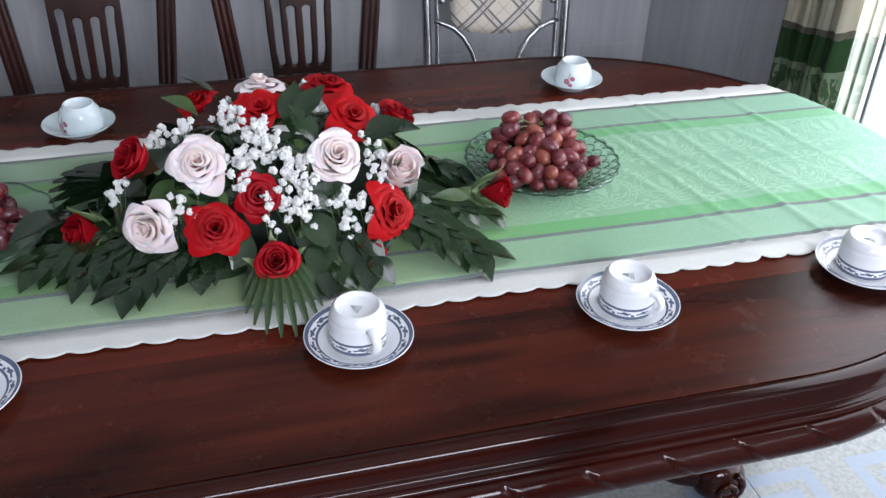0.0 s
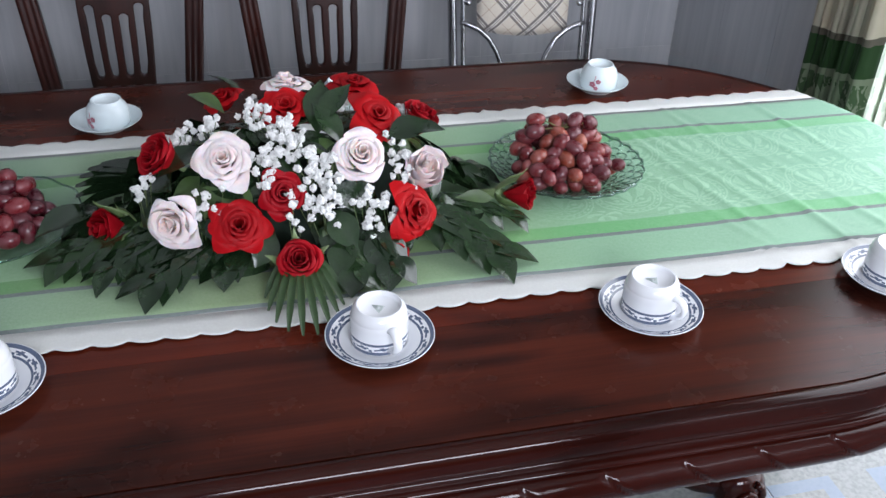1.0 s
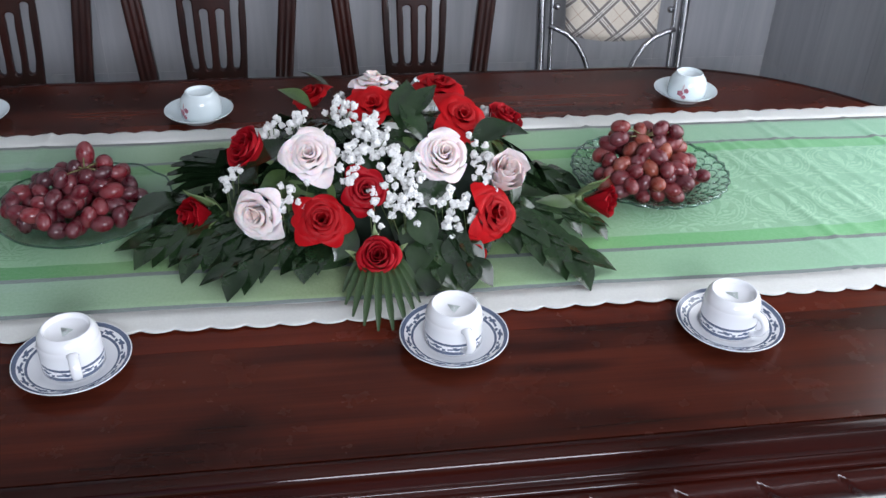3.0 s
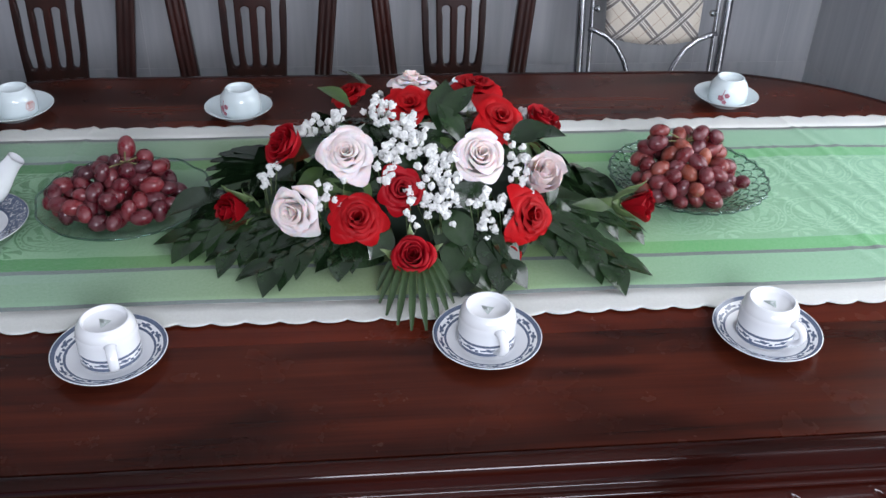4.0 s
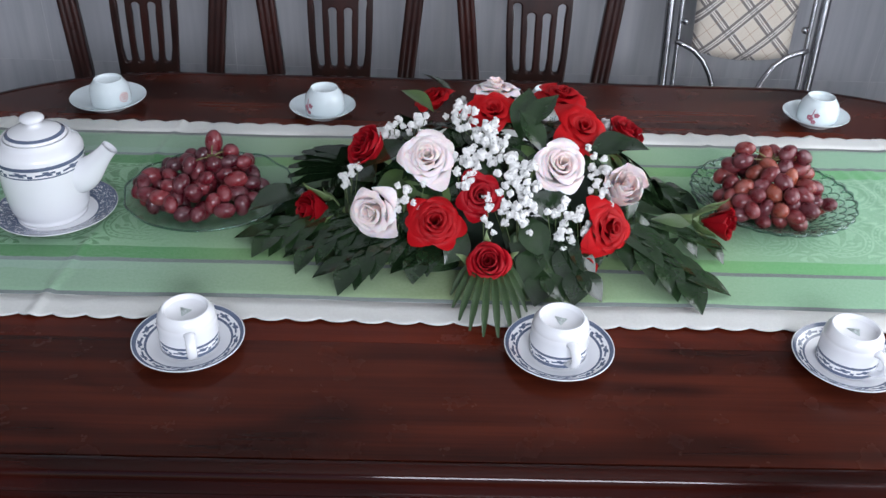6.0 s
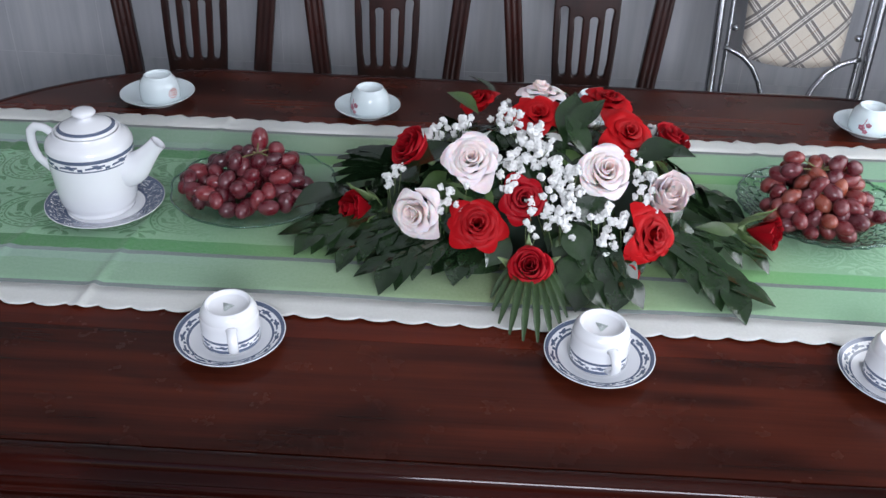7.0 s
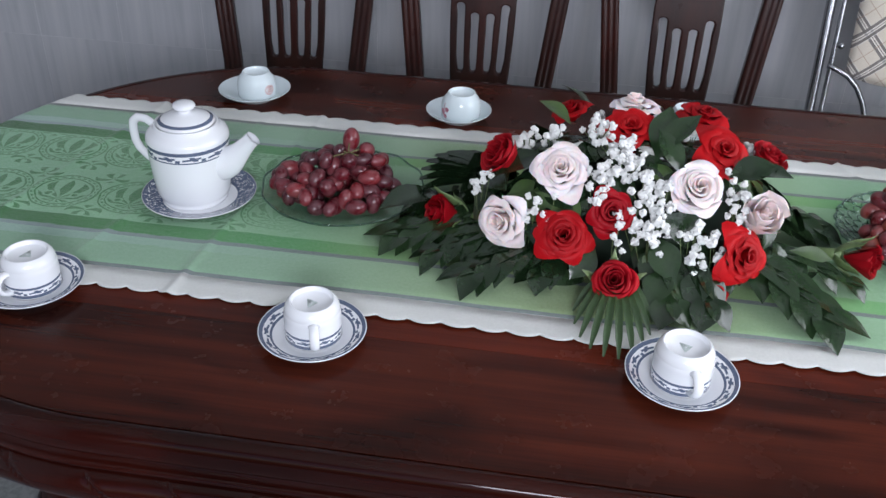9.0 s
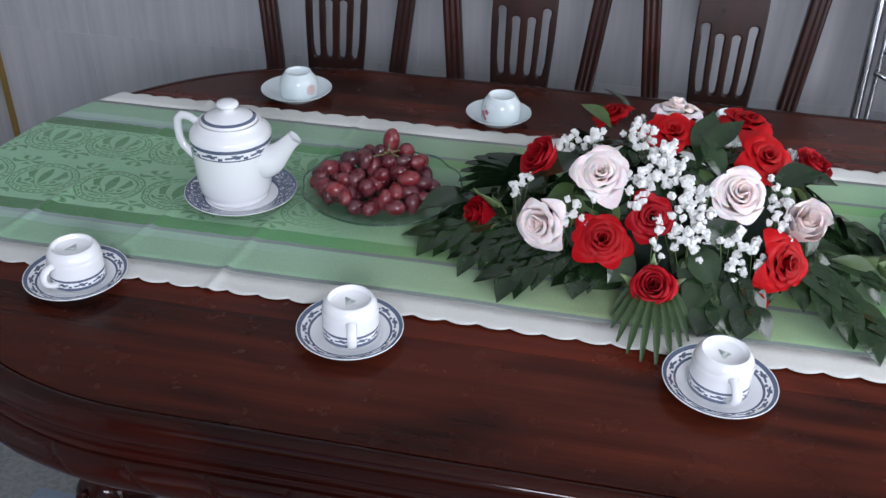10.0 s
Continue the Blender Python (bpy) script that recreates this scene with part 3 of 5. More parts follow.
sau, cp = None, None
for x, y, turn in ((-0.331, -0.224, -72), (0.1335, -0.2255, -74), (0.498, -0.2345, -58), (0.875, -0.228, -56), (-0.7335, -0.191, -112)):
    ms, mc = pose(x, y, TOP, 0, 0, turn), pose(x, y + 0.004, TOP + 0.0045, 0, 0, turn)
    if sau is None:
        sau, cp = saucer(ms), cup(mc)
    else:
        copy_thing(sau, ms)
        copy_thing(cp, mc)


def tea_saucer(m, r):
    s = thing("saucer", "plain white porcelain saucer with a thin rim line on the table", "saucer", "saucers along the far side")
    k = r / 0.0625
    prof = [(0.001, 0.005), (0.026, 0.005), (0.034, 0.007), (0.048, 0.0125), (0.058, 0.018), (0.0618, 0.0205), (0.0625, 0.0208), (0.0625, 0.0198), (0.056, 0.0145), (0.044, 0.0075), (0.034, 0.003), (0.033, 0.0), (0.030, 0.0), (0.029, 0.003), (0.001, 0.003)]
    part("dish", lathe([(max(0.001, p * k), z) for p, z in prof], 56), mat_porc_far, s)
    s.matrix_basis = m


def blot(bm, pts, r, cyl, z0, thick=0.0004):
    """Small printed patch wrapped on a round wall: pts are (angle, height)."""
    rows = []
    for lift in (0.0002, thick):
        rows.append([bm.verts.new(((cyl(z) + lift) * math.cos(a), (cyl(z) + lift) * math.sin(a), z0 + z)) for a, z in pts])
    n = len(pts)
    bm.faces.new(rows[1])
    for i in range(n):
        bm.faces.new((rows[0][i], rows[0][(i + 1) % n], rows[1][(i + 1) % n], rows[1][i]))


def tea_cup(m, stamp=False):
    c = thing("tea_cup", "small white tea cup with red print, upside down on its saucer", "tea cup", "cups along the far side")
    prof = [(0.0345, 0.004), (0.0352, 0.0004), (0.0364, 0.0), (0.0372, 0.002), (0.0376, 0.012), (0.0374, 0.022), (0.0362, 0.0305), (0.0335, 0.0375), (0.0296, 0.0425), (0.0272, 0.0450), (0.0264, 0.0480), (0.0254, 0.0490), (0.0240, 0.0487), (0.0230, 0.046), (0.0222, 0.0425), (0.001, 0.0415)]
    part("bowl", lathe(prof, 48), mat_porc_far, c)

    def wall(z):
        return 0.0377 - 0.0004 * max(0, z - 0.014) / 0.01
    bm = bmesh.new()
    if stamp:
        for k in range(18):
            a0 = 2 * math.pi * k / 18
            a1 = 2 * math.pi * (k + 0.7) / 18
            blot(bm, [(-0.75 + 0.26 * r * math.cos(a), 0.02 + 0.0095 * r * math.sin(a)) for r, a in ((0.85, a0), (1.0, a0), (1.0, a1), (0.85, a1))], 0, wall, 0, 0.0006)
        for k in range(3):
            z = 0.0155 + 0.0042 * k
            blot(bm, [(-0.88, z), (-0.62, z), (-0.62, z + 0.0018), (-0.88, z + 0.0018)], 0, wall, 0, 0.0006)
        part("printed_stamp", bm, mat_stamp, c, "round red printed stamp of plain bars")
    else:
        for fa, fz, s in ((-2.55, 0.016, 1.0), (-2.25, 0.0225, 0.8), (-2.35, 0.009, 0.7)):
            for k in range(5):
                t = 2 * math.pi * k / 5 + fa
                ca, cz = fa + 0.10 * s * math.cos(t), fz + 0.0034 * s * math.sin(t)
                blot(bm, [(ca + 0.085 * s * math.cos(q), cz + 0.0030 * s * math.sin(q)) for q in (2 * math.pi * e / 7 for e in range(7))], 0, wall, 0, 0.0004 + 0.0001 * k)
        blot(bm, [(-2.52, 0.018), (-2.48, 0.018), (-2.38, 0.034), (-2.41, 0.035)], 0, wall, 0, 0.0004)
        part("printed_flower", bm, mat_pink, c, "dusky pink printed blossom")
    c.matrix_basis = m


for x, y, r, stamp, turn in ((-0.648, 0.496, 0.070, True, 12), (-0.239, 0.481, 0.0625, False, 0), (0.185, 0.50, 0.0625, False, 5), (0.713, 0.502, 0.0625, False, 14)):
    tea_saucer(pose(x, y, TOP), r)
    tea_cup(pose(x + 0.004, y + 0.002, TOP + 0.0055, 0, 0, turn), stamp)

# ---- teapot on its dish ----
PX, PY = -0.600, 0.082
dish = thing("teapot_dish", "white porcelain dish with a wide blue printed rim under the teapot", "plate", m=pose(PX, PY, TOP + 0.0042))
prof = [(0.001, 0.004), (0.052, 0.004), (0.058, 0.006), (0.075, 0.0115), (0.0875, 0.0165), (0.0890, 0.0168), (0.0888, 0.0155), (0.075, 0.0085), (0.058, 0.002), (0.055, 0.0), (0.052, 0.0), (0.050, 0.002), (0.001, 0.002)]
part("plate", lathe(prof, 72), mat_dish, dish)
pot = thing("teapot", "white porcelain teapot with a blue band, standing on a dish", "teapot", m=pose(PX - 0.010, PY + 0.004, TOP + 0.0084, 0, 0, -8))
pot.scale = (1.0, 1.0, 0.96)
prof = [(0.001, 0.004), (0.044, 0.004), (0.046, 0.0), (0.0515, 0.0), (0.0520, 0.004), (0.0515, 0.007), (0.0550, 0.011), (0.0575, 0.020), (0.0595, 0.040), (0.0612, 0.066), (0.0624, 0.090), (0.0630, 0.1085), (0.0626, 0.1145), (0.0595, 0.1205), (0.0530, 0.1260), (0.0492, 0.1292), (0.0486, 0.1335), (0.0476, 0.1348), (0.0458, 0.1345), (0.0446, 0.132), (0.001, 0.131)]
part("body", lathe(prof, 72), mat_pot, pot)
prof = [(0.001, 0.0), (0.0405, 0.0), (0.0410, 0.002), (0.0385, 0.005), (0.030, 0.0105), (0.018, 0.0155), (0.010, 0.0175), (0.0085, 0.020), (0.0105, 0.0225), (0.0150, 0.0250), (0.0162, 0.0285), (0.0140, 0.0320), (0.008, 0.0342), (0.001, 0.0346)]
lid = part("lid", lathe(prof, 56), mat_lid, pot, "domed lid with a round knob")
lid.location, lid.scale = (0, 0, 0.1335), (1.08, 1.08, 0.98)
pts = bezier((0.046, 0, 0.073), (0.072, 0, 0.070), (0.086, 0, 0.096), (0.112, 0, 0.1235), 14)
bm = sweep(pts, [0.034, 0.0335, 0.0320, 0.0300, 0.0275, 0.0250, 0.0225, 0.0202, 0.0182, 0.0165, 0.0150, 0.0138, 0.0128, 0.0122, 0.0124], sides=20, flat=0.72, up=(0, 1, 0), caps=False)
sweep(list(pts[8:])[::-1], [0.0106, 0.0104, 0.0108, 0.0116, 0.012, 0.012, 0.012], bm, 20, flat=0.72, up=(0, 1, 0), caps=False)
part("spout", bm, mat_porc, pot)
pts = [(-0.054, 0, 0.117), (-0.070, 0, 0.1265), (-0.084, 0, 0.1275), (-0.0935, 0, 0.119), (-0.0955, 0, 0.105), (-0.0945, 0, 0.086), (-0.089, 0, 0.072), (-0.074, 0, 0.058), (-0.054, 0, 0.049)]
smooth_pts = []
for i in range(len(pts) - 1):
    smooth_pts += [Vector(pts[i]).lerp(Vector(pts[i + 1]), q) for q in (0.0, 0.5)]
smooth_pts.append(Vector(pts[-1]))
part("handle", sweep(smooth_pts, 0.0072, sides=12, flat=0.75, up=(0, 1, 0)), mat_porc, pot)

# ---- wooden chairs ----


def loft(bm, frames, prof):
    """Join copies of a flat profile, placed by matrices."""
    rings = [[bm.verts.new(m @ Vector((u, v, 0))) for u, v in prof] for m in frames]
    n = len(prof)
    for p, q in zip(rings, rings[1:]):
        for i in range(n):
            bm.faces.new((p[i], p[(i + 1) % n], q[(i + 1) % n], q[i]))
    bm.faces.new(rings[0][::-1])
    bm.faces.new(rings[-1])
    return bm


def back_y(z):
    return 0.0 if z < 0.45 else 0.17 * (z - 0.45) + 0.02 * (z - 0.45) ** 2


def wooden_chair(m):
    c = thing("dining_chair", "dark mahogany dining chair with a slotted splat back, behind the table", "chair", "wooden chairs along the wall")
    prof = [(-0.022, -0.012), (-0.018, -0.016), (-0.010, -0.016), (-0.007, -0.012), (-0.003, -0.018), (0.003, -0.018), (0.007, -0.012), (0.010, -0.016), (0.018, -0.016), (0.022, -0.012), (0.022, 0.014), (-0.022, 0.014)]
    for side in (-1, 1):
        fr = []
        for z in (0.0, 0.2, 0.42, 0.5, 0.6, 0.7, 0.8, 0.9, 1.0, 1.05):
            x = side * (0.160 + max(0.0, z - 0.55) * 0.11)
            fr.append(pose(x, back_y(z) + (0.05 * (0.42 - z) if z < 0.42 else 0), z))
        part("stile", loft(bmesh.new(), fr, prof), mat_chair, c, "grooved back post")
    # pierced splat
    zs = [0.47 + 0.52 * i / 16 for i in range(17)]

    def hw(z):
        return 0.072 + 0.010 * math.sin((z - 0.56) * 7.0) if z > 0.5 else 0.068
    loop = [(-hw(z), z) for z in zs] + [(hw(z), z) for z in zs[::-1]]
    bm = bmesh.new()

    def ring(pts):
        vs = [bm.verts.new((x, 0, z)) for x, z in pts]
        for a, b in zip(vs, vs[1:] + vs[:1]):
            bm.edges.new((a, b))
    ring(loop)
    for k, (u, top) in enumerate(((-0.70, 0.775), (-0.245, 0.752), (0.245, 0.752), (0.70, 0.775))):
        lo, w = 0.624, 0.0092
        pts = []
        for i in range(7):
            a = math.pi + math.pi * i / 6
            pts.append((u * hw(lo) * 0.92 + w * 0.8 * math.cos(a), lo + w * math.sin(a)))
        for i in range(1, 6):
            z = lo + (top - lo) * i / 6
            pts.append((u * hw(z) * 0.95 + w, z))
        for i in range(7):
            a = math.pi * i / 6
            pts.append((u * hw(top) * 0.98 + w * 1.15 * math.cos(a), top + w * math.sin(a)))
        for i in range(5, 0, -1):
            z = lo + (top - lo) * i / 6
            pts.append((u * hw(z) * 0.95 - w, z))
        ring(pts)
    bmesh.ops.triangle_fill(bm, use_beauty=True, use_dissolve=False, edges=bm.edges[:])
    g = bmesh.ops.extrude_face_region(bm, geom=bm.faces[:])
    bmesh.ops.translate(bm, verts=[v for v in g["geom"] if isinstance(v, bmesh.types.BMVert)], vec=(0, 0.018, 0))
    bmesh.ops.recalc_face_normals(bm, faces=bm.faces[:])
    for v in bm.verts:
        v.co.y += back_y(v.co.z) - 0.009
    sp = part("splat", bm, mat_chair, c, "pierced splat with four slots", smooth=False)
    bev = sp.modifiers.new("edges", "BEVEL")
    bev.width, bev.segments, bev.limit_method, bev.angle_limit = 0.004, 2, "ANGLE", radians(50)
    fr = [pose(x, back_y(1.02) - 0.03 * (1 - (x / 0.25) ** 2) + 0.03, 1.02 + 0.03 * (1 - (x / 0.25) ** 2), 90, 0, 90) for x in (-0.26, -0.18, -0.09, 0, 0.09, 0.18, 0.26)]
    part("crest_rail", loft(bmesh.new(), fr, [(-0.016, -0.04), (0.016, -0.04), (0.016, 0.04), (-0.016, 0.04)]), mat_chair, c)
    part("seat", box(bmesh.new(), -0.21, 0.21, -0.43, 0.02, 0.425, 0.46, 0.01), mat_chair, c)
    for side in (-1, 1):
        part("leg", loft(bmesh.new(), [pose(side * 0.185, -0.40, z) for z in (0.0, 0.2, 0.43)], [(-0.02, -0.02), (0.02, -0.02), (0.02, 0.02), (-0.02, 0.02)]), mat_chair, c)
        part("stretcher", box(bmesh.new(), side * 0.17 - 0.009, side * 0.17 + 0.009, -0.40, 0.0, 0.16, 0.19, 0.003), mat_chair, c)
    part("apron_rail", box(bmesh.new(), -0.18, 0.18, -0.41, -0.39, 0.37, 0.425, 0.003), mat_chair, c)
    c.matrix_basis = m
    return c


CHAIR_Y = 1.06
first = wooden_chair(pose(-0.749, CHAIR_Y, 0, 0, 0, 4))
copy_thing(first, pose(-0.263, CHAIR_Y, 0, 0, 0, 1))
copy_thing(first, pose(0.233, CHAIR_Y, 0, 0, 0, -1))


# ---- chrome chair ----
def plaid():
    k = Nodes("plaid_fabric", 0.75, Sheen_Weight=0.2)
    x, y, z = k.split(k.xyz((1, 1, 1)))
    u = k.math("MULTIPLY", k.math("ADD", x, z), 9.0)
    v = k.math("MULTIPLY", k.math("SUBTRACT", x, z), 9.0)
    c = k.mix(0.0, srgb(214, 204, 188), srgb(214, 204, 188))
    dark, tan = srgb(58, 46, 46), srgb(160, 120, 84)
    for w in (u, v):
        f = k.math("FRACT", w)

        def band(lo, hi):
            return k.math("MULTIPLY", k.math("GREATER_THAN", f, lo), k.math("LESS_THAN", f, hi))
        c = k.mix(k.math("MULTIPLY", band(0.0, 0.30), 0.5), c, srgb(236, 232, 226))
        for lo, hi in ((0.0, 0.085), (0.125, 0.150), (0.19, 0.275)):
            c = k.mix(k.math("MULTIPLY", band(lo, hi), 0.85), c, dark)
        c = k.mix(k.math("MULTIPLY", band(0.63, 0.655), 0.55), c, tan)
    fine = k.noise(k.xyz(), 600, 2)
    c = k.mix(0.12, c, k.ramp(fine, [(0.3, (0.2, 0.18, 0.16)), (0.7, (0.9, 0.86, 0.8))]))
    k.set("Base Color", c)
    k.bump(fine, 0.2, 0.0006)
    return k.m


mat_plaid = plaid()
mc = thing("metal_chair", "chrome tube chair with a beige plaid padded back, behind the table", "chair", m=pose(0.752, 1.08, 0, 0, 0, -8))
mc.scale = (0.97, 1, 1)


def lean(z):
    return 0.20 * (z - 0.45)


for side in (-1, 1):
    pts = [(side * 0.185, 0.06 - 0.14 * z, z) for z in (0.0, 0.2, 0.4)] + [(side * (0.185 + 0.03 * (z - 0.45)), lean(z), z) for z in (0.48, 0.6, 0.75, 0.9, 0.98)]
    part("back_tube", sweep(pts, 0.0125, sides=14, up=(0, 1, 0)), mat_chrome, mc, "shiny chrome tube")
    pts = [(side * (0.160 + 0.02 * (z - 0.45)), lean(z) - 0.012, z) for z in (0.455, 0.6, 0.75, 0.9, 0.97)]
    part("inner_tube", sweep(pts, 0.0065, sides=12, up=(0, 1, 0)), mat_chrome, mc)
    pts = [(side * x, lean(z) - 0.014, z) for x, z in ((0.172, 0.690), (0.150, 0.683), (0.120, 0.670), (0.092, 0.646), (0.070, 0.612), (0.053, 0.570), (0.043, 0.520), (0.040, 0.46))]
    part("arc_tube", sweep(pts, 0.0072, sides=12, up=(0, 1, 0)), mat_chrome, mc)
    bm = bmesh.new()
    bmesh.ops.create_uvsphere(bm, u_segments=14, v_segments=10, radius=0.009)
    bmesh.ops.translate(bm, verts=bm.verts, vec=(side * 0.152, lean(0.74) - 0.018, 0.74))
    part("ball_joint", bm, mat_chrome, mc)
    pts = [(side * 0.175, -0.02, 0.40), (side * 0.19, -0.2, 0.43), (side * 0.19, -0.38, 0.42), (side * 0.19, -0.41, 0.36), (side * 0.19, -0.43, 0.0)]
    part("leg", sweep(pts, 0.0125, sides=12), mat_chrome, mc)
bm = bmesh.new()
nx, nz = 16, 14
front, rear = [], []
for j in range(nz + 1):
    z = 0.668 + 0.31 * j / nz
    fr, re = [], []
    for i in range(nx + 1):
        u = -1 + 2 * i / nx
        w = 0.124 + 0.012 * j / nz
        drop = -0.018 * (1 - u * u) * (1 - j / nz)
        bulge = 0.022 * (1 - u ** 6) * (1 - (2 * j / nz - 1) ** 6)
        fr.append(bm.verts.new((u * w, lean(z) - 0.004 - bulge, z + drop)))
        re.append(bm.verts.new((u * w, lean(z) + 0.004 + bulge * 0.6, z + drop)))
    front.append(fr)
    rear.append(re)
for g, flip in ((front, False), (rear, True)):
    for j in range(nz):
        for i in range(nx):
            q = (g[j][i], g[j][i + 1], g[j + 1][i + 1], g[j + 1][i])
            bm.faces.new(q[::-1] if flip else q)
edge_f = front[0] + [r[-1] for r in front[1:]] + front[-1][-2::-1] + [r[0] for r in front[-2:0:-1]]
edge_r = rear[0] + [r[-1] for r in rear[1:]] + rear[-1][-2::-1] + [r[0] for r in rear[-2:0:-1]]
for i in range(len(edge_f)):
    j = (i + 1) % len(edge_f)
    bm.faces.new((edge_f[i], edge_r[i], edge_r[j], edge_f[j]))
bmesh.ops.recalc_face_normals(bm, faces=bm.faces[:])
part("back_pad", bm, mat_plaid, mc, "beige plaid padded backrest")
part("seat_pad", box(bmesh.new(), -0.19, 0.19, -0.41, -0.02, 0.435, 0.475, 0.015, 3), mat_plaid, mc)


# ---- curtain and glazed door ----
def curtain_cloth(name, thinness, fade):
    k = Nodes(name, 0.8, Sheen_Weight=0.2, Transmission_Weight=0.0)
    x, y, z = k.split(k.xyz())
    zz = k.math("ADD", z, k.math("MULTIPLY", k.math("SUBTRACT", k.noise(k.xyz(), 14, 3), 0.5), 0.03))
    zz = k.math("ADD", zz, k.math("MULTIPLY_ADD", y, 0.18, -0.118))   # the gathered end hangs a little higher
    c = k.mix(k.math("LESS_THAN", zz, 0.812), srgb(204, 196, 180), srgb(112, 106, 94))
    c = k.mix(k.math("LESS_THAN", zz, 0.798), c, srgb(44, 78, 36))
    c = k.mix(k.math("LESS_THAN", zz, 0.725), c, srgb(138, 150, 124))
    leaf = k.math("GREATER_THAN", k.noise(k.xyz((1, 1, 0.6)), 26, 3, 0.6, 1.2), 0.52)
    c = k.mix(k.math("MULTIPLY", k.math("MULTIPLY", leaf, k.math("LESS_THAN", zz, 0.71)), 0.85), c, srgb(56, 88, 48))
    # fade whitens the print, painting in daylight from behind the cloth
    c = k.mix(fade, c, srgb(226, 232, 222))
    k.set("Base Color", c)
    k.bump(k.noise(k.xyz(), 300, 2), 0.15, 0.001)
    # thin cloth lets some daylight through
    thin, both = k.t.nodes.new("ShaderNodeBsdfTranslucent"), k.t.nodes.new("ShaderNodeMixShader")
    both.inputs[0].default_value = thinness
    k.t.links.new(c, thin.inputs[0])
    k.t.links.new(k.b.outputs[0], both.inputs[1])
    k.t.links.new(thin.outputs[0], both.inputs[2])
    k.t.links.new(both.outputs[0], k.t.nodes["Material Output"].inputs[0])
    return k.m


def pleated(y0, y1, x, folds, depth, z0, z1, twist):
    bm = bmesh.new()
    n, rows = folds * 12, 16
    grid = []
    for j in range(rows + 1):
        f = j / rows
        row = []
        for i in range(n + 1):
            u = i / n
            ph = 2 * math.pi * folds * u
            y = y0 + (y1 - y0) * u + 0.010 * math.sin(ph * 1.0 + 1.3)
            row.append(bm.verts.new((x + depth * (math.sin(ph) + 0.35 * math.sin(2.3 * ph + twist + 2 * f)) * (1 - 0.3 * f), y + 0.01 * math.sin(3 * f + u * 5), z0 + (z1 - z0) * f)))
        grid.append(row)
    for p, q in zip(grid, grid[1:]):
        for i in range(n):
            bm.faces.new((p[i], p[i + 1], q[i + 1], q[i]))
    return bm


mat_curtain = curtain_cloth("curtain_cloth", 0.6, 0.0)
# same cloth, thinner, with backlight whitened into its colour
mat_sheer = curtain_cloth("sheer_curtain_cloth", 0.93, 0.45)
curtain = thing("curtain", "beige pleated curtain with green leaf bands, drawn aside by the door", "curtain")
part("sheer_drape", pleated(0.380, 0.490, 1.342, 3, 0.006, 0.03, 2.35, 1.1), mat_sheer, curtain, "thin end of the curtain, its colour whitened for the daylight behind")
ob = part("drape", pleated(0.444, 0.650, 1.316, 10, 0.024, 0.03, 2.35, 0.4), mat_curtain, curtain)
s = ob.modifiers.new("thickness", "SOLIDIFY")
s.thickness = 0.002
part("rod", sweep([(1.320, -0.95, 2.38), (1.320, 1.05, 2.38)], 0.012, sides=12), mat_alu, curtain)
door = tagged(new("door_1"), "aluminium framed glazed door, bright with daylight", "door", kind="structure")
part("door_frame", box(bmesh.new(), 1.366, 1.384, 0.398, 0.408, 0, 2.2, 0.002), mat_alu, door)
part("door_frame", box(bmesh.new(), 1.350, 1.425, -0.848, -0.80, 0, 2.2, 0.004), mat_alu, door)
part("door_frame", box(bmesh.new(), 1.385, 1.425, -0.80, 0.628, 2.15, 2.198, 0.004), mat_alu, door)

# ---- flower materials ----


def petal_material(name, core, edge, rough=0.5, sub=0.0):
    k = Nodes(name, rough, Sheen_Weight=0.2 if sub else 0.0, Sheen_Roughness=0.35, Specular_IOR_Level=0.3 if sub else 0.16)
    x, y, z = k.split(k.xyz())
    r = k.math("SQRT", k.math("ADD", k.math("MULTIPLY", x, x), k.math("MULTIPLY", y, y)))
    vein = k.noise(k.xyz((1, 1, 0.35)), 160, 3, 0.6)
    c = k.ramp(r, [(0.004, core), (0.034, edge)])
    c = k.mix(0.22, c, k.ramp(vein, [(0.3, tuple(v * 0.6 for v in edge)), (0.7, tuple(min(1, v * 1.15) for v in edge))]))
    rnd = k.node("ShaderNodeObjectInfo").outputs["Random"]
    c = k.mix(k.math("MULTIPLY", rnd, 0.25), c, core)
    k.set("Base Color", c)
    if sub:
        k.set("Subsurface Weight", sub)
        k.set("Subsurface Radius", [0.006, 0.003, 0.002])
        k.set("Subsurface Scale", 0.5)
    k.bump(vein, 0.12, 0.0006)
    return k.m


def leaf_material(name, dark, light, rough):
    k = Nodes(name, rough, Specular_IOR_Level=0.6)
    rnd = k.node("ShaderNodeObjectInfo").outputs["Random"]
    n = k.noise(k.xyz(), 30, 4)
    fine = k.noise(k.xyz(), 260, 3)
    f = k.math("ADD", k.math("MULTIPLY", n, 0.7), k.math("MULTIPLY", rnd, 0.3))
    c = k.ramp(f, [(0.25, dark), (0.75, light)])
    c = k.mix(0.2, c, k.ramp(fine, [(0.3, tuple(v * 0.5 for v in dark)), (0.7, light)]))
    k.set("Base Color", c)
    k.bump(k.math("ADD", fine, k.math("MULTIPLY", n, 3.0)), 0.25, 0.0012)
    return k.m


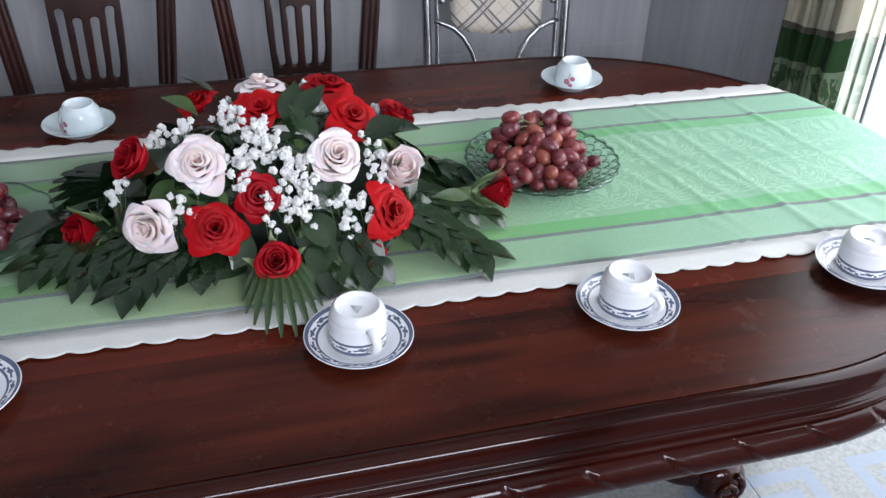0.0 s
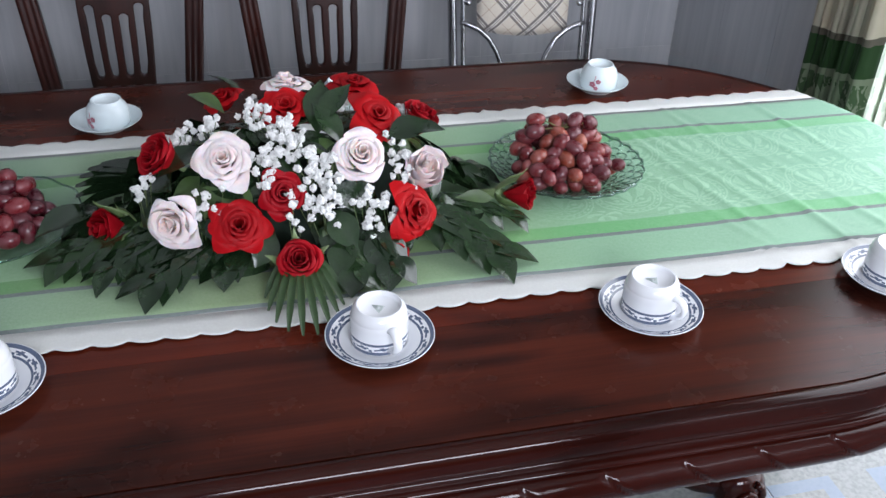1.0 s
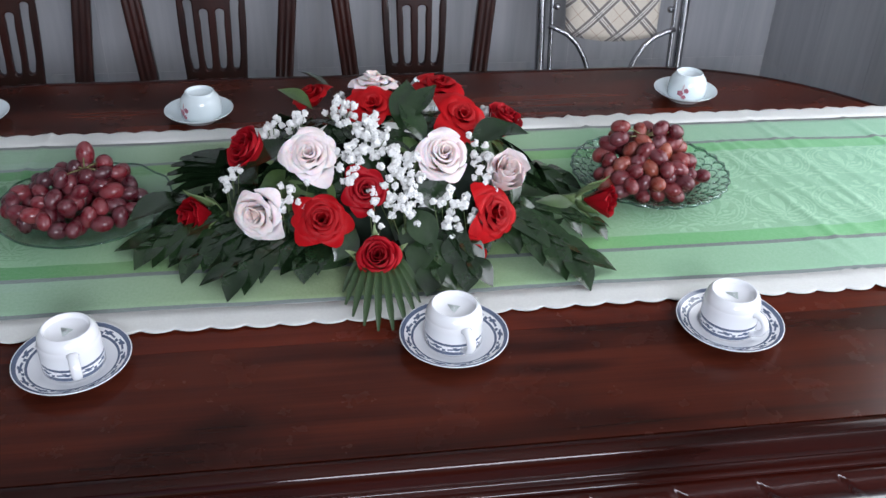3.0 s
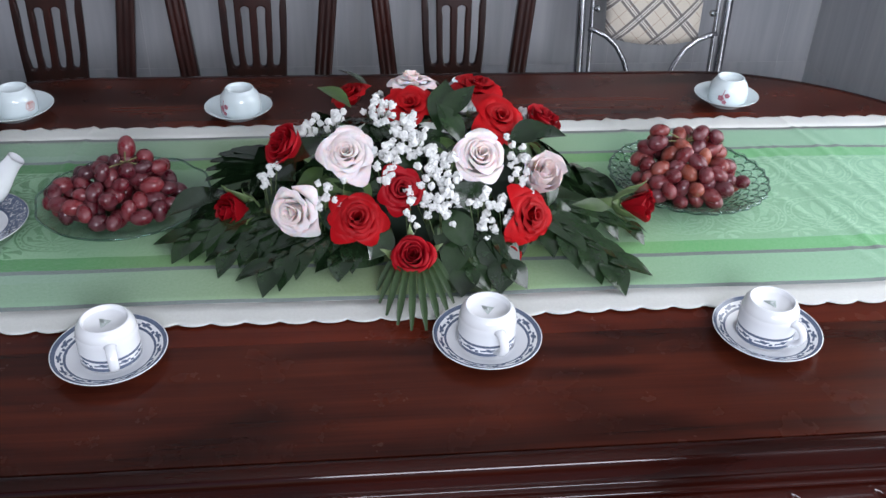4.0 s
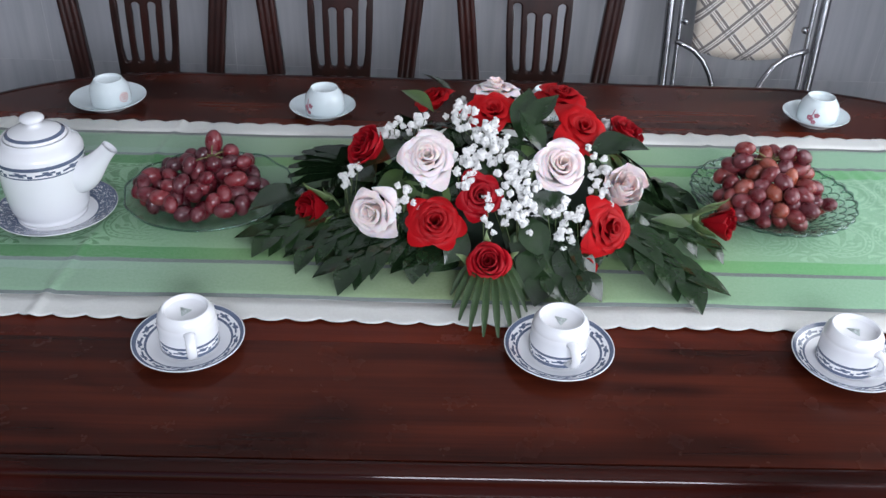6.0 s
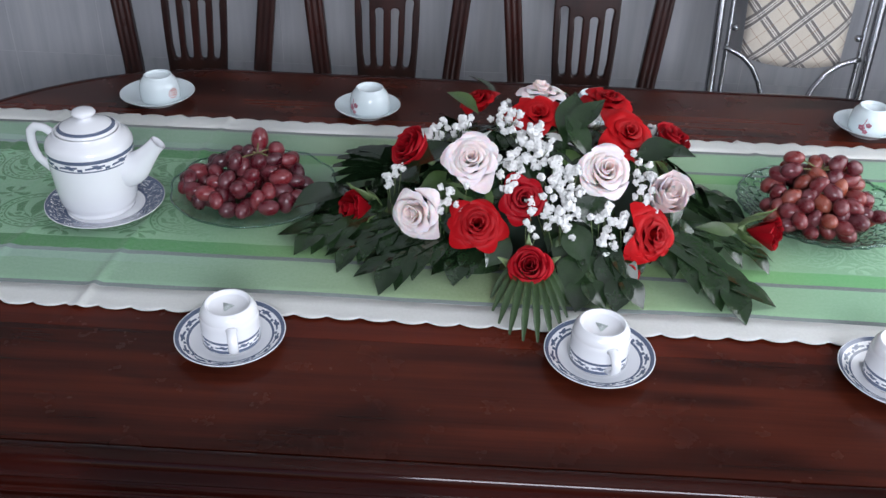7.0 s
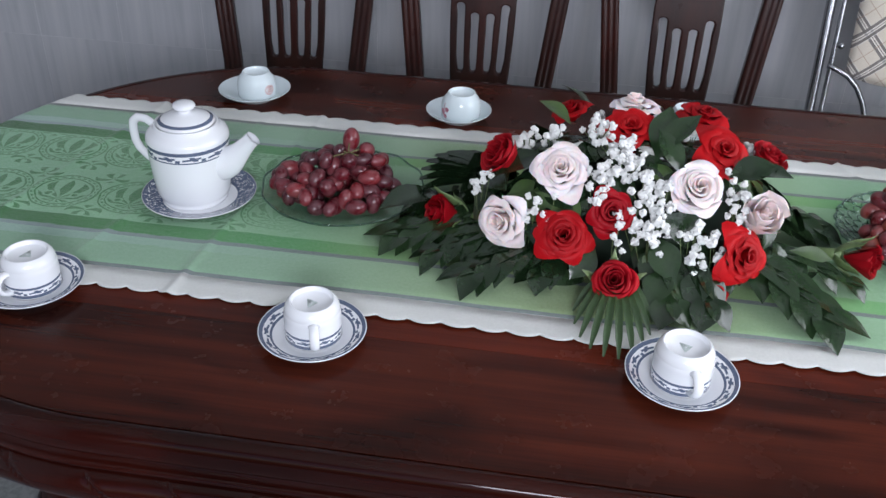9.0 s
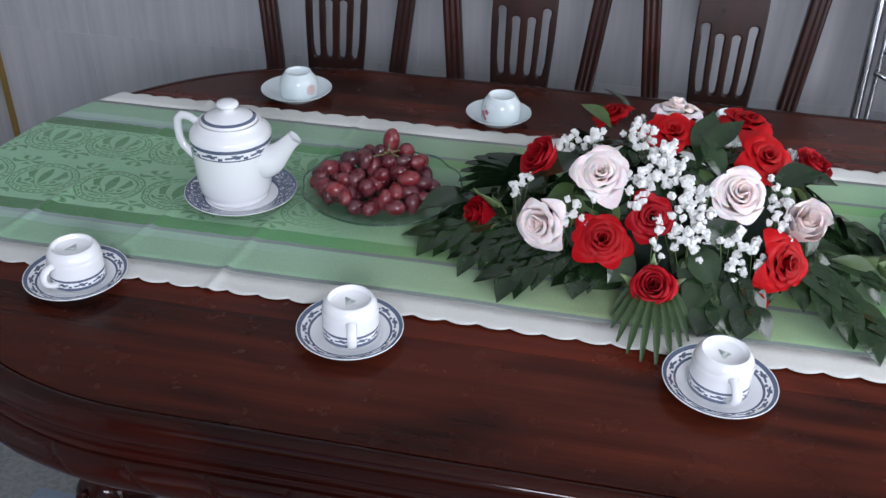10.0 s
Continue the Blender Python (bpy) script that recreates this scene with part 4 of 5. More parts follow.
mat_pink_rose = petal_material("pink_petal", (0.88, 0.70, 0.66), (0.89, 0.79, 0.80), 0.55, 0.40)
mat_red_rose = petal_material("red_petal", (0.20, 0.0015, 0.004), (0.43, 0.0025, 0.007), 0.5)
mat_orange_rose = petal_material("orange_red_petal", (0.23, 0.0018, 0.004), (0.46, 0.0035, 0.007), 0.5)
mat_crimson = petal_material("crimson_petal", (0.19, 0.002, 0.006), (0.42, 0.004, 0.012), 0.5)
mat_leaf = leaf_material("dark_leaf", (0.005, 0.014, 0.006), (0.024, 0.050, 0.019), 0.18)
mat_leaf_light = leaf_material("fresh_leaf", (0.03, 0.06, 0.015), (0.07, 0.13, 0.03), 0.45)
mat_palm = leaf_material("palm_leaf", (0.014, 0.036, 0.010), (0.045, 0.090, 0.028), 0.4)
mat_sepal = leaf_material("sepal", (0.10, 0.17, 0.05), (0.26, 0.34, 0.16), 0.5)
mat_breath = simple("gypsophila", (0.80, 0.80, 0.78), 0.75, vary=0.06, scale=60)
mat_stem = simple("stem", (0.10, 0.14, 0.05), 0.6, vary=0.3, scale=40)
mat_foam = simple("near_black_foam", (0.006, 0.016, 0.008), 0.9)

bouquet = thing("flower_arrangement", "low arrangement of red and pink roses with dark leaves", "flowers")
rng = random.Random(11)


def petal_grid(bm, ang, t, R, H, r_wide, opened, seed, nu=8, nv=7):
    """One petal: t 0 is the innermost, 1 the outermost."""
    q = random.Random(seed)
    wid = (1.30 - 0.50 * t) * r_wide * q.uniform(0.9, 1.12)
    ang += q.uniform(-0.3, 0.3) * t
    top = H * (1.0 - 0.34 * t * opened ** 2 + 0.07 * q.uniform(-1, 1))
    rt = R * (0.09 + (0.62 + 0.14 * opened) * t ** 1.05)
    curl = R * (0.03 + 0.20 * t * opened ** 1.5) * q.uniform(0.6, 1.3)
    ph = q.uniform(0, 6)
    rows = []
    for j in range(nv + 1):
        v = j / nv
        row = []
        for i in range(nu + 1):
            u = -1 + 2 * i / nu
            reach = v * (1 - (0.16 + 0.16 * t) * abs(u) ** (2.4 - 0.9 * t) + 0.06 * max(0.0, 1 - 1.6 * abs(u)) * t)
            prof = math.sin(min(1.0, 0.12 + reach * 1.05) * math.pi * 0.5)
            r = R * 0.05 + (rt - R * 0.05) * (reach ** (0.75 - 0.15 * t))
            r *= 1 + (1 - opened) * (0.55 * math.sin(math.pi * reach) - 0.95 * reach ** 3)
            over = max(0.0, reach - 0.62) / 0.38
            r += curl * over ** 1.8
            z = H * 0.02 + top * prof - curl * (0.35 + 0.75 * t) * over ** 2.2
            a = ang + u * wid * (0.42 + 0.58 * math.sin(min(1, v * 1.15) * math.pi * 0.5)) * (1.0 if t < 0.4 else 1.0 - 0.12 * v)
            r += R * 0.025 * math.sin(3.1 * u + ph) * v + R * 0.05 * t * abs(u) ** 3 * v
            z += H * 0.020 * math.sin(5.2 * u + ph * 2) * v * v
            row.append(bm.verts.new((r * math.cos(a), r * math.sin(a), z)))
        rows.append(row)
    for p, s in zip(rows, rows[1:]):
        for i in range(nu):
            bm.faces.new((p[i], p[i + 1], s[i + 1], s[i]))


def aim(loc, direction, spin=0.0):
    d = Vector(direction).normalized()
    return Matrix.Translation(loc) @ d.to_track_quat("Z", "Y").to_matrix().to_4x4() @ Matrix.Rotation(spin, 4, "Z")


def rose(loc, direction, R, H, mat, inner=13, outer=7, label="", opened=1.0, seed=1, sepals=False):
    """A bloom: a tight heart mesh and loose outer petals hung on it."""
    m = aim(Vector(loc) - Vector((0, 0.003, 0.009)) - Vector(direction).normalized() * H * 0.55, direction, seed * 0.7)
    bm = bmesh.new()
    total = inner + outer
    for k in range(inner):
        petal_grid(bm, k * 2.39996, 0.03 + 0.97 * k / (total - 1), R, H, 1.0, opened, seed * 100 + k)
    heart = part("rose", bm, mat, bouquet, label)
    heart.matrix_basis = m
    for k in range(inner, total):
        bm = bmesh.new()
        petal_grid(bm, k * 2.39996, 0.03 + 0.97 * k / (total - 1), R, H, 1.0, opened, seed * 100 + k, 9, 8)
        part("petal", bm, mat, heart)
    if sepals:
        bm = bmesh.new()
        for k in range(5):
            a = 2 * math.pi * k / 5 + 0.4
            pts = [(math.cos(a) * r, math.sin(a) * r, z) for r, z in ((0.004, -0.004), (R * 0.42, H * 0.10), (R * 0.72, H * 0.34), (R * 0.92, H * 0.62), (R * 1.15, H * 0.74))]
            sweep(pts, [0.004, R * 0.22, R * 0.18, R * 0.10, 0.0006], bm, 6, 0.16)
        sweep([(0, 0, H * 0.12), (0, 0, -0.008), (0.002, 0, -0.05)], [R * 0.30, R * 0.22, 0.003], bm, 8)
        part("calyx", bm, mat_sepal, heart, "pale green sepals and stem")
    return heart


PINK, RED, ORA, CRI = mat_pink_rose, mat_red_rose, mat_orange_rose, mat_crimson
P, Q, O, C = "pale pink open rose", "red rose", "orange red open rose", "crimson rose bud"
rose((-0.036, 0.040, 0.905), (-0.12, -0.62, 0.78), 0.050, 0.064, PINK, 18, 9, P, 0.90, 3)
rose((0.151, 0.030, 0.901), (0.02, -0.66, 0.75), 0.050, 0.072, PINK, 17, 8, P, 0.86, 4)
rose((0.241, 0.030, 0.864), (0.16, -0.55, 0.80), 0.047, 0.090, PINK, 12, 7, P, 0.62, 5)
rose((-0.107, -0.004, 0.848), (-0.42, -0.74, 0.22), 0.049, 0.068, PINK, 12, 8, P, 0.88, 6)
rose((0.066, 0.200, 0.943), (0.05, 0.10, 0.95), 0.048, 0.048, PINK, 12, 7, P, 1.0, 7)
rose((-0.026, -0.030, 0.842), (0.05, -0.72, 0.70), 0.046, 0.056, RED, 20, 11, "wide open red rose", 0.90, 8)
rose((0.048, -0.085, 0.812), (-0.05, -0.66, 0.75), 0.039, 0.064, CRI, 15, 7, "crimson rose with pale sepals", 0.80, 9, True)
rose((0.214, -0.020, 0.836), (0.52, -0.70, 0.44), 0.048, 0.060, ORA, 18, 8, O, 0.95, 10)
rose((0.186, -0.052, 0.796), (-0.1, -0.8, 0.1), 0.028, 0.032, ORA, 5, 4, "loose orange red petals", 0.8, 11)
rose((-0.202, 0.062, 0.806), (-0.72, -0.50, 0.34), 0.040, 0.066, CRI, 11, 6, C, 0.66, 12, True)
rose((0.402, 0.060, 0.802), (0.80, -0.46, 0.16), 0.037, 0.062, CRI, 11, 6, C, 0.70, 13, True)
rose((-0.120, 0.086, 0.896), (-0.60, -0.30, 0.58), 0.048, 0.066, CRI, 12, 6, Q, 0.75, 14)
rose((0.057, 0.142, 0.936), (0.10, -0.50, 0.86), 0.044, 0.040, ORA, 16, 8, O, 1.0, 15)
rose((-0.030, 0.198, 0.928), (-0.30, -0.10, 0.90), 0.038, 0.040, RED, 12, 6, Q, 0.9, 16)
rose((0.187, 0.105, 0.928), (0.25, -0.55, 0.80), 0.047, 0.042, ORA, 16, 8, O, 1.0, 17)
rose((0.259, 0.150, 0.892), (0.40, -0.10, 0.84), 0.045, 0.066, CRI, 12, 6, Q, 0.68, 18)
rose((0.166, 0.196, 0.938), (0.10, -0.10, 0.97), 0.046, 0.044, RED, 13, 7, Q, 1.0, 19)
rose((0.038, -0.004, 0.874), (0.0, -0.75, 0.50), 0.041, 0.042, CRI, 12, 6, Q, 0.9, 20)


# ---- leaves ----
def blade(bm, pts, widths, fold=0.18, up=Vector((0, 0, 1)), cup=0.0):
    """A leaf blade along pts, folded at the midrib."""
    pts = [Vector(p) for p in pts]
    rows = []
    for i, (p, w) in enumerate(zip(pts, widths)):
        t = (pts[min(i + 1, len(pts) - 1)] - pts[max(i - 1, 0)]).normalized()
        s = t.cross(up).normalized()
        n = s.cross(t).normalized()
        rows.append([bm.verts.new(p + s * (w * u) + n * (w * (fold * abs(u) - cup * u * u))) for u in (-1, -0.5, 0, 0.5, 1)])
    for p, q in zip(rows, rows[1:]):
        for i in range(4):
            bm.faces.new((p[i], p[i + 1], q[i + 1], q[i]))


OVATE = (0.05, 0.45, 0.80, 0.98, 1.0, 0.86, 0.60, 0.28, 0.02)


def ovate(bm, base, tip, width, arch, up=Vector((0, 0, 1)), fold=0.2):
    base, tip = Vector(base), Vector(tip)
    pts = []
    for i in range(9):
        f = i / 8
        pts.append(base.lerp(tip, f) + up * (arch * math.sin(math.pi * f ** 0.8)))
    blade(bm, pts, [width * w for w in OVATE], fold, up)


def leaf(base, tip, width, arch, mat, up=(0, 0, 1), name="leaf"):
    bm = bmesh.new()
    ovate(bm, base, tip, width, arch, Vector(up).normalized())
    return part(name, bm, mat, bouquet)


def lobed_leaf(base, tip, span, n, mat, arch=0.02, seed=0, slim=0.014):
    """A deeply cut leaf: fingers on both sides of a midrib."""
    q = random.Random(seed)
    bm = bmesh.new()
    base, tip = Vector(base), Vector(tip)
    d = (tip - base)
    L = d.length
    d.normalize()
    s = d.cross(Vector((0, 0, 1))).normalized()

    def mid(f):
        p = base.lerp(tip, f)
        p.z += arch * math.sin(math.pi * min(1, f * 0.95))
        return p
    blade(bm, [mid(i / 8) for i in range(9)], [span * w for w in (0.05, 0.24, 0.34, 0.36, 0.34, 0.30, 0.24, 0.14, 0.01)], 0.12)
    for k in range(n):
        f = 0.10 + 0.72 * k / (n - 1)
        for side in (-1, 1):
            reach = span * (0.62 + 0.45 * math.sin(math.pi * (0.15 + 0.75 * f))) * q.uniform(0.9, 1.08)
            p0 = mid(f)
            way = (d * (0.95 + 0.45 * f) + s * side * (0.95 - 0.30 * f)).normalized()
            p1 = p0 + way * reach
            p1.z = max(TOP + 0.006, p1.z - 0.012 - 0.01 * q.random())
            nn = 8
            pts = [p0.lerp(p1, i / nn) + Vector((0, 0, 0.006 * math.sin(math.pi * i / nn))) for i in range(nn + 1)]
            blade(bm, pts, [slim * w for w in (0.38, 0.66, 0.90, 1.05, 1.08, 0.98, 0.74, 0.38, 0.02)], 0.16)
    ob = part("lobed_leaf", bm, mat, bouquet, "deeply lobed glossy dark leaf")
    return ob


Z = TOP + 0.008
lobed_leaf((-0.10, 0.09, 0.80), (-0.285, 0.004, Z), 0.072, 6, mat_leaf, 0.012, 1, 0.018)
lobed_leaf((-0.08, 0.06, 0.80), (-0.222, -0.040, Z + 0.006), 0.052, 5, mat_leaf, 0.012, 2, 0.014)
lobed_leaf((-0.02, 0.05, 0.80), (-0.162, -0.084, Z), 0.064, 6, mat_leaf, 0.018, 3, 0.016)
lobed_leaf((0.01, 0.03, 0.80), (-0.060, -0.060, Z + 0.006), 0.050, 4, mat_leaf, 0.012, 4, 0.017)
lobed_leaf((0.10, 0.03, 0.82), (0.130, -0.118, Z), 0.048, 4, mat_leaf, 0.018, 5, 0.019)
lobed_leaf((0.14, 0.03, 0.82), (0.182, -0.114, Z + 0.005), 0.046, 4, mat_leaf, 0.018, 6, 0.019)
lobed_leaf((0.21, 0.05, 0.81), (0.345, -0.100, Z), 0.078, 5, mat_leaf, 0.014, 7, 0.019)
lobed_leaf((0.24, 0.07, 0.80), (0.405, 0.000, Z), 0.045, 4, mat_leaf, 0.012, 8, 0.012)
lobed_leaf((0.22, 0.16, 0.81), (0.375, 0.165, Z), 0.068, 5, mat_leaf, 0.016, 9, 0.019)
lobed_leaf((-0.10, 0.13, 0.80), (-0.270, 0.105, Z + 0.006), 0.054, 5, mat_leaf, 0.010, 10, 0.015)
lobed_leaf((0.05, 0.20, 0.82), (0.02, 0.34, Z), 0.06, 4, mat_leaf, 0.02, 11, 0.024)
lobed_leaf((0.16, 0.20, 0.82), (0.24, 0.33, Z), 0.06, 4, mat_leaf, 0.02, 12, 0.024)
leaf((-0.222, 0.150, Z + 0.012), (-0.304, 0.052, TOP + 0.036), 0.031, 0.008, mat_leaf)
# palm with leaflets cut short, spread to one side
bm = bmesh.new()
for k in range(9):
    f = k / 8
    base = Vector((-0.105 - 0.02 * (1 - f), 0.125 + 0.02 * f, 0.822))
    a = radians(176 - 60 * f)
    L = 0.128 + 0.030 * math.sin(math.pi * f)
    tip = base + Vector((math.cos(a) * L, math.sin(a) * L, -0.030 + 0.016 * math.sin(math.pi * f)))
    blade(bm, [base.lerp(tip, i / 6) + Vector((0, 0, 0.008 * math.sin(math.pi * i / 6))) for i in range(7)], [0.003, 0.009, 0.0130, 0.0155, 0.0165, 0.0150, 0.0060], 0.32)
part("palm_leaf", bm, mat_leaf, bouquet, "dark palm leaf with cut leaflets")
# small fan palm under the front rose
bm = bmesh.new()
root = Vector((0.052, -0.045, 0.800))
for k in range(10):
    f = k / 9
    a = radians(218 + 100 * f)
    L = 0.098 + 0.064 * math.sin(math.pi * (0.08 + 0.84 * f))
    tip = root + Vector((math.cos(a) * L * 0.60, math.sin(a) * L, 0))
    tip.z = TOP + 0.010
    pts = [root.lerp(tip, i / 6) + Vector((0, 0, 0.014 * math.sin(math.pi * i / 6))) for i in range(7)]
    blade(bm, pts, [0.0012, 0.0024, 0.0036, 0.0046, 0.0050, 0.0046, 0.0016], 0.45)
part("fan_leaf", bm, mat_palm, bouquet, "small fan palm leaf")


DC, DR = Vector((0.07, 0.117, 0.757)), Vector((0.30, 0.185, 0.175))


def dome(x, y, k=1.0):
    """The height of the arrangement's rounded top."""
    q = 1 - ((x - DC.x) / (DR.x * k)) ** 2 - ((y - DC.y) / (DR.y * k)) ** 2
    return DC.z + DR.z * k * math.sqrt(max(0.0, q))


def out(p):
    return Vector(((p.x - DC.x) / DR.x ** 2, (p.y - DC.y) / DR.y ** 2, (p.z - DC.z) / DR.z ** 2)).normalized()


# near-black core added to fill the gaps between leaves and blooms
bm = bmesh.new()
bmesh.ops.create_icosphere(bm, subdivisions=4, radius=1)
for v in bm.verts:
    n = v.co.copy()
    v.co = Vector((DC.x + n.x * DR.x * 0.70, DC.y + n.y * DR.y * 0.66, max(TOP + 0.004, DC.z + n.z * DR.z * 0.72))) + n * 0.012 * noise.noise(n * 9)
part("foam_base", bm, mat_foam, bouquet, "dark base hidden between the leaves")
# filling leaves between the blooms
for k in range(120):
    a, r = rng.uniform(0, 2 * math.pi), math.sqrt(rng.uniform(0.02, 1.0))
    x, y = DC.x + DR.x * 0.90 * r * math.cos(a), DC.y + DR.y * 0.90 * r * math.sin(a)
    p = Vector((x, y, dome(x, y, 0.86)))
    n = out(p)
    side = n.cross(Vector((rng.uniform(-1, 1), rng.uniform(-1, 1), rng.uniform(-1, 1)))).normalized()
    way = (side * 0.8 + n * rng.uniform(0.0, 0.35) - Vector((0, 0, 0.35))).normalized()
    L = rng.uniform(0.045, 0.075)
    tip = p + way * L
    tip.z = max(TOP + 0.012, tip.z)
    leaf(p - way * 0.015, tip, L * rng.uniform(0.26, 0.36), 0.006, mat_leaf if rng.random() < 0.92 else mat_leaf_light, n)
# larger single leaves that stand out between the roses
for b0, t0, w, mt in (((0.10, 0.09, 0.92), (0.155, 0.135, 0.960), 0.019, mat_leaf), ((0.10, 0.10, 0.90), (0.115, 0.17, 0.955), 0.024, mat_leaf), ((0.13, 0.06, 0.90), (0.095, 0.11, 0.945), 0.018, mat_leaf),
                      ((-0.06, 0.08, 0.90), (-0.13, 0.05, 0.875), 0.024, mat_leaf), ((-0.05, 0.05, 0.86), (-0.11, 0.01, 0.865), 0.020, mat_leaf_light), ((-0.03, 0.15, 0.92), (-0.08, 0.17, 0.945), 0.022, mat_leaf_light),
                      ((0.22, 0.08, 0.90), (0.28, 0.05, 0.915), 0.022, mat_leaf), ((0.00, 0.21, 0.92), (-0.05, 0.24, 0.945), 0.022, mat_leaf), ((0.30, 0.05, 0.80), (0.36, 0.045, 0.795), 0.012, mat_leaf_light),
                      ((0.10, -0.02, 0.84), (0.13, -0.07, 0.80), 0.022, mat_leaf), ((0.02, -0.03, 0.82), (-0.01, -0.07, 0.79), 0.02, mat_leaf), ((0.195, 0.055, 0.905), (0.262, 0.075, 0.920), 0.021, mat_leaf)):
    leaf(b0, t0, w, 0.006, mt, out(Vector(b0)))

# ---- gypsophila ----
puffs = []
for s in range(5):
    bm = bmesh.new()
    q = random.Random(50 + s)
    bmesh.ops.create_icosphere(bm, subdivisions=1, radius=0.0046)
    for k in range(20):
        n = Vector((q.uniform(-1, 1), q.uniform(-1, 1), q.uniform(-1, 1))).normalized()
        w = bmesh.ops.create_icosphere(bm, subdivisions=1, radius=0.0032)["verts"]
        bmesh.ops.transform(bm, matrix=Matrix.Translation(n * q.uniform(0.0042, 0.0068)) @ n.to_track_quat("Z", "Y").to_matrix().to_4x4() @ pose(0, 0, 0, q.uniform(-40, 40), q.uniform(-40, 40), 0) @ Matrix.Diagonal((1.15, 0.95, 0.40, 1)), verts=w)
    for v in bm.verts:
        v.co += Vector((q.uniform(-1, 1), q.uniform(-1, 1), q.uniform(-1, 1))) * 0.0008
    me = bpy.data.meshes.new("blossom")
    bm.to_mesh(me)
    bm.free()
    me.materials.append(mat_breath)
    puffs.append(me)
stems = bmesh.new()
SPRAYS = [(0.016, 0.205, 7, 0.018), (0.010, 0.125, 11, 0.020), (0.040, 0.078, 14, 0.022), (0.052, 0.042, 14, 0.022), (0.024, 0.026, 9, 0.018), (0.012, 0.004, 6, 0.014),
          (-0.088, 0.112, 9, 0.018), (-0.052, 0.118, 7, 0.016), (-0.150, 0.055, 6, 0.014), (-0.075, -0.010, 6, 0.014), (-0.052, -0.014, 4, 0.012), (0.078, 0.012, 9, 0.018)]
SPRAYS += [(0.104, -0.004, 11, 0.018), (0.072, -0.019, 8, 0.016), (0.094, -0.034, 7, 0.014), (0.140, 0.195, 5, 0.012), (0.153, 0.166, 6, 0.012), (0.243, 0.178, 6, 0.014),
           (0.208, 0.034, 9, 0.016), (0.209, 0.008, 8, 0.014), (0.149, -0.032, 8, 0.014), (0.160, -0.047, 8, 0.014), (0.185, -0.031, 5, 0.012), (0.046, -0.044, 5, 0.010)]
taken = []
for sx, sy, n, spread in SPRAYS:
    root = Vector((sx, sy, dome(sx, sy, 0.80)))
    for k in range(n):
        for attempt in range(30):
            x, y = rng.gauss(sx, spread * 0.55), rng.gauss(sy, spread * 0.55)
            p = Vector((x, y, dome(x, y, 1.0) + rng.uniform(-0.010, 0.012)))
            if all((p - t).length > 0.0108 for t in taken):
                break
        taken.append(p)
        o = new("blossom", puffs[rng.randrange(5)])
        o.parent = bouquet
        sz = rng.uniform(0.66, 1.16)
        o.matrix_basis = Matrix.Translation(p) @ Euler((rng.uniform(0, 6), rng.uniform(0, 6), rng.uniform(0, 6))).to_matrix().to_4x4() @ Matrix.Scale(sz, 4)
        sweep([root, root.lerp(p, 0.6) + Vector((0, 0, 0.004)), p], 0.0006, stems, 4)
tagged(part("gypsophila_stem", stems, mat_stem, bouquet, "thin green flower stems"), kind="stuff")


# ---- plates of grapes ----
def grape_skin(name, a, b, c):
    k = Nodes(name, 0.26, Subsurface_Weight=0.08, Subsurface_Scale=0.4)
    k.set("Subsurface Radius", [0.006, 0.002, 0.002])
    rnd = k.node("ShaderNodeObjectInfo").outputs["Random"]
    n = k.noise(k.xyz(), 55, 4)
    col = k.ramp(k.math("ADD", k.math("MULTIPLY", rnd, 0.75), k.math("MULTIPLY", n, 0.25)), [(0.15, a), (0.62, b), (0.92, c)])
    bloom = k.noise(k.xyz(), 70, 4, 0.6)
    col = k.mix(k.math("MULTIPLY", k.ramp(bloom, [(0.42, (0, 0, 0)), (0.75, (1, 1, 1))]), 0.20), col, (0.42, 0.28, 0.30))
    k.set("Base Color", col)
    k.set("Roughness", k.math("MULTIPLY_ADD", bloom, 0.35, 0.12))
    return k.m


mat_grape_l = grape_skin("dark_grape_skin", (0.045, 0.004, 0.009), (0.115, 0.009, 0.016), (0.20, 0.020, 0.024))
mat_grape_r = grape_skin("red_grape_skin", (0.085, 0.010, 0.016), (0.17, 0.020, 0.022), (0.32, 0.085, 0.040))


def grape_mesh(mat, seed):
    bm = bmesh.new()
    bmesh.ops.create_uvsphere(bm, u_segments=16, v_segments=10, radius=1)
    for v in bm.verts:
        f = 1 + 0.05 * v.co.z
        v.co = Vector((v.co.x * 0.0124 * f, v.co.y * 0.0124 * f, v.co.z * 0.0172))
    me = bpy.data.meshes.new("grape")
    bm.to_mesh(me)
    bm.free()
    me.materials.append(mat)
    me.polygons.foreach_set("use_smooth", [True] * len(me.polygons))
    return me


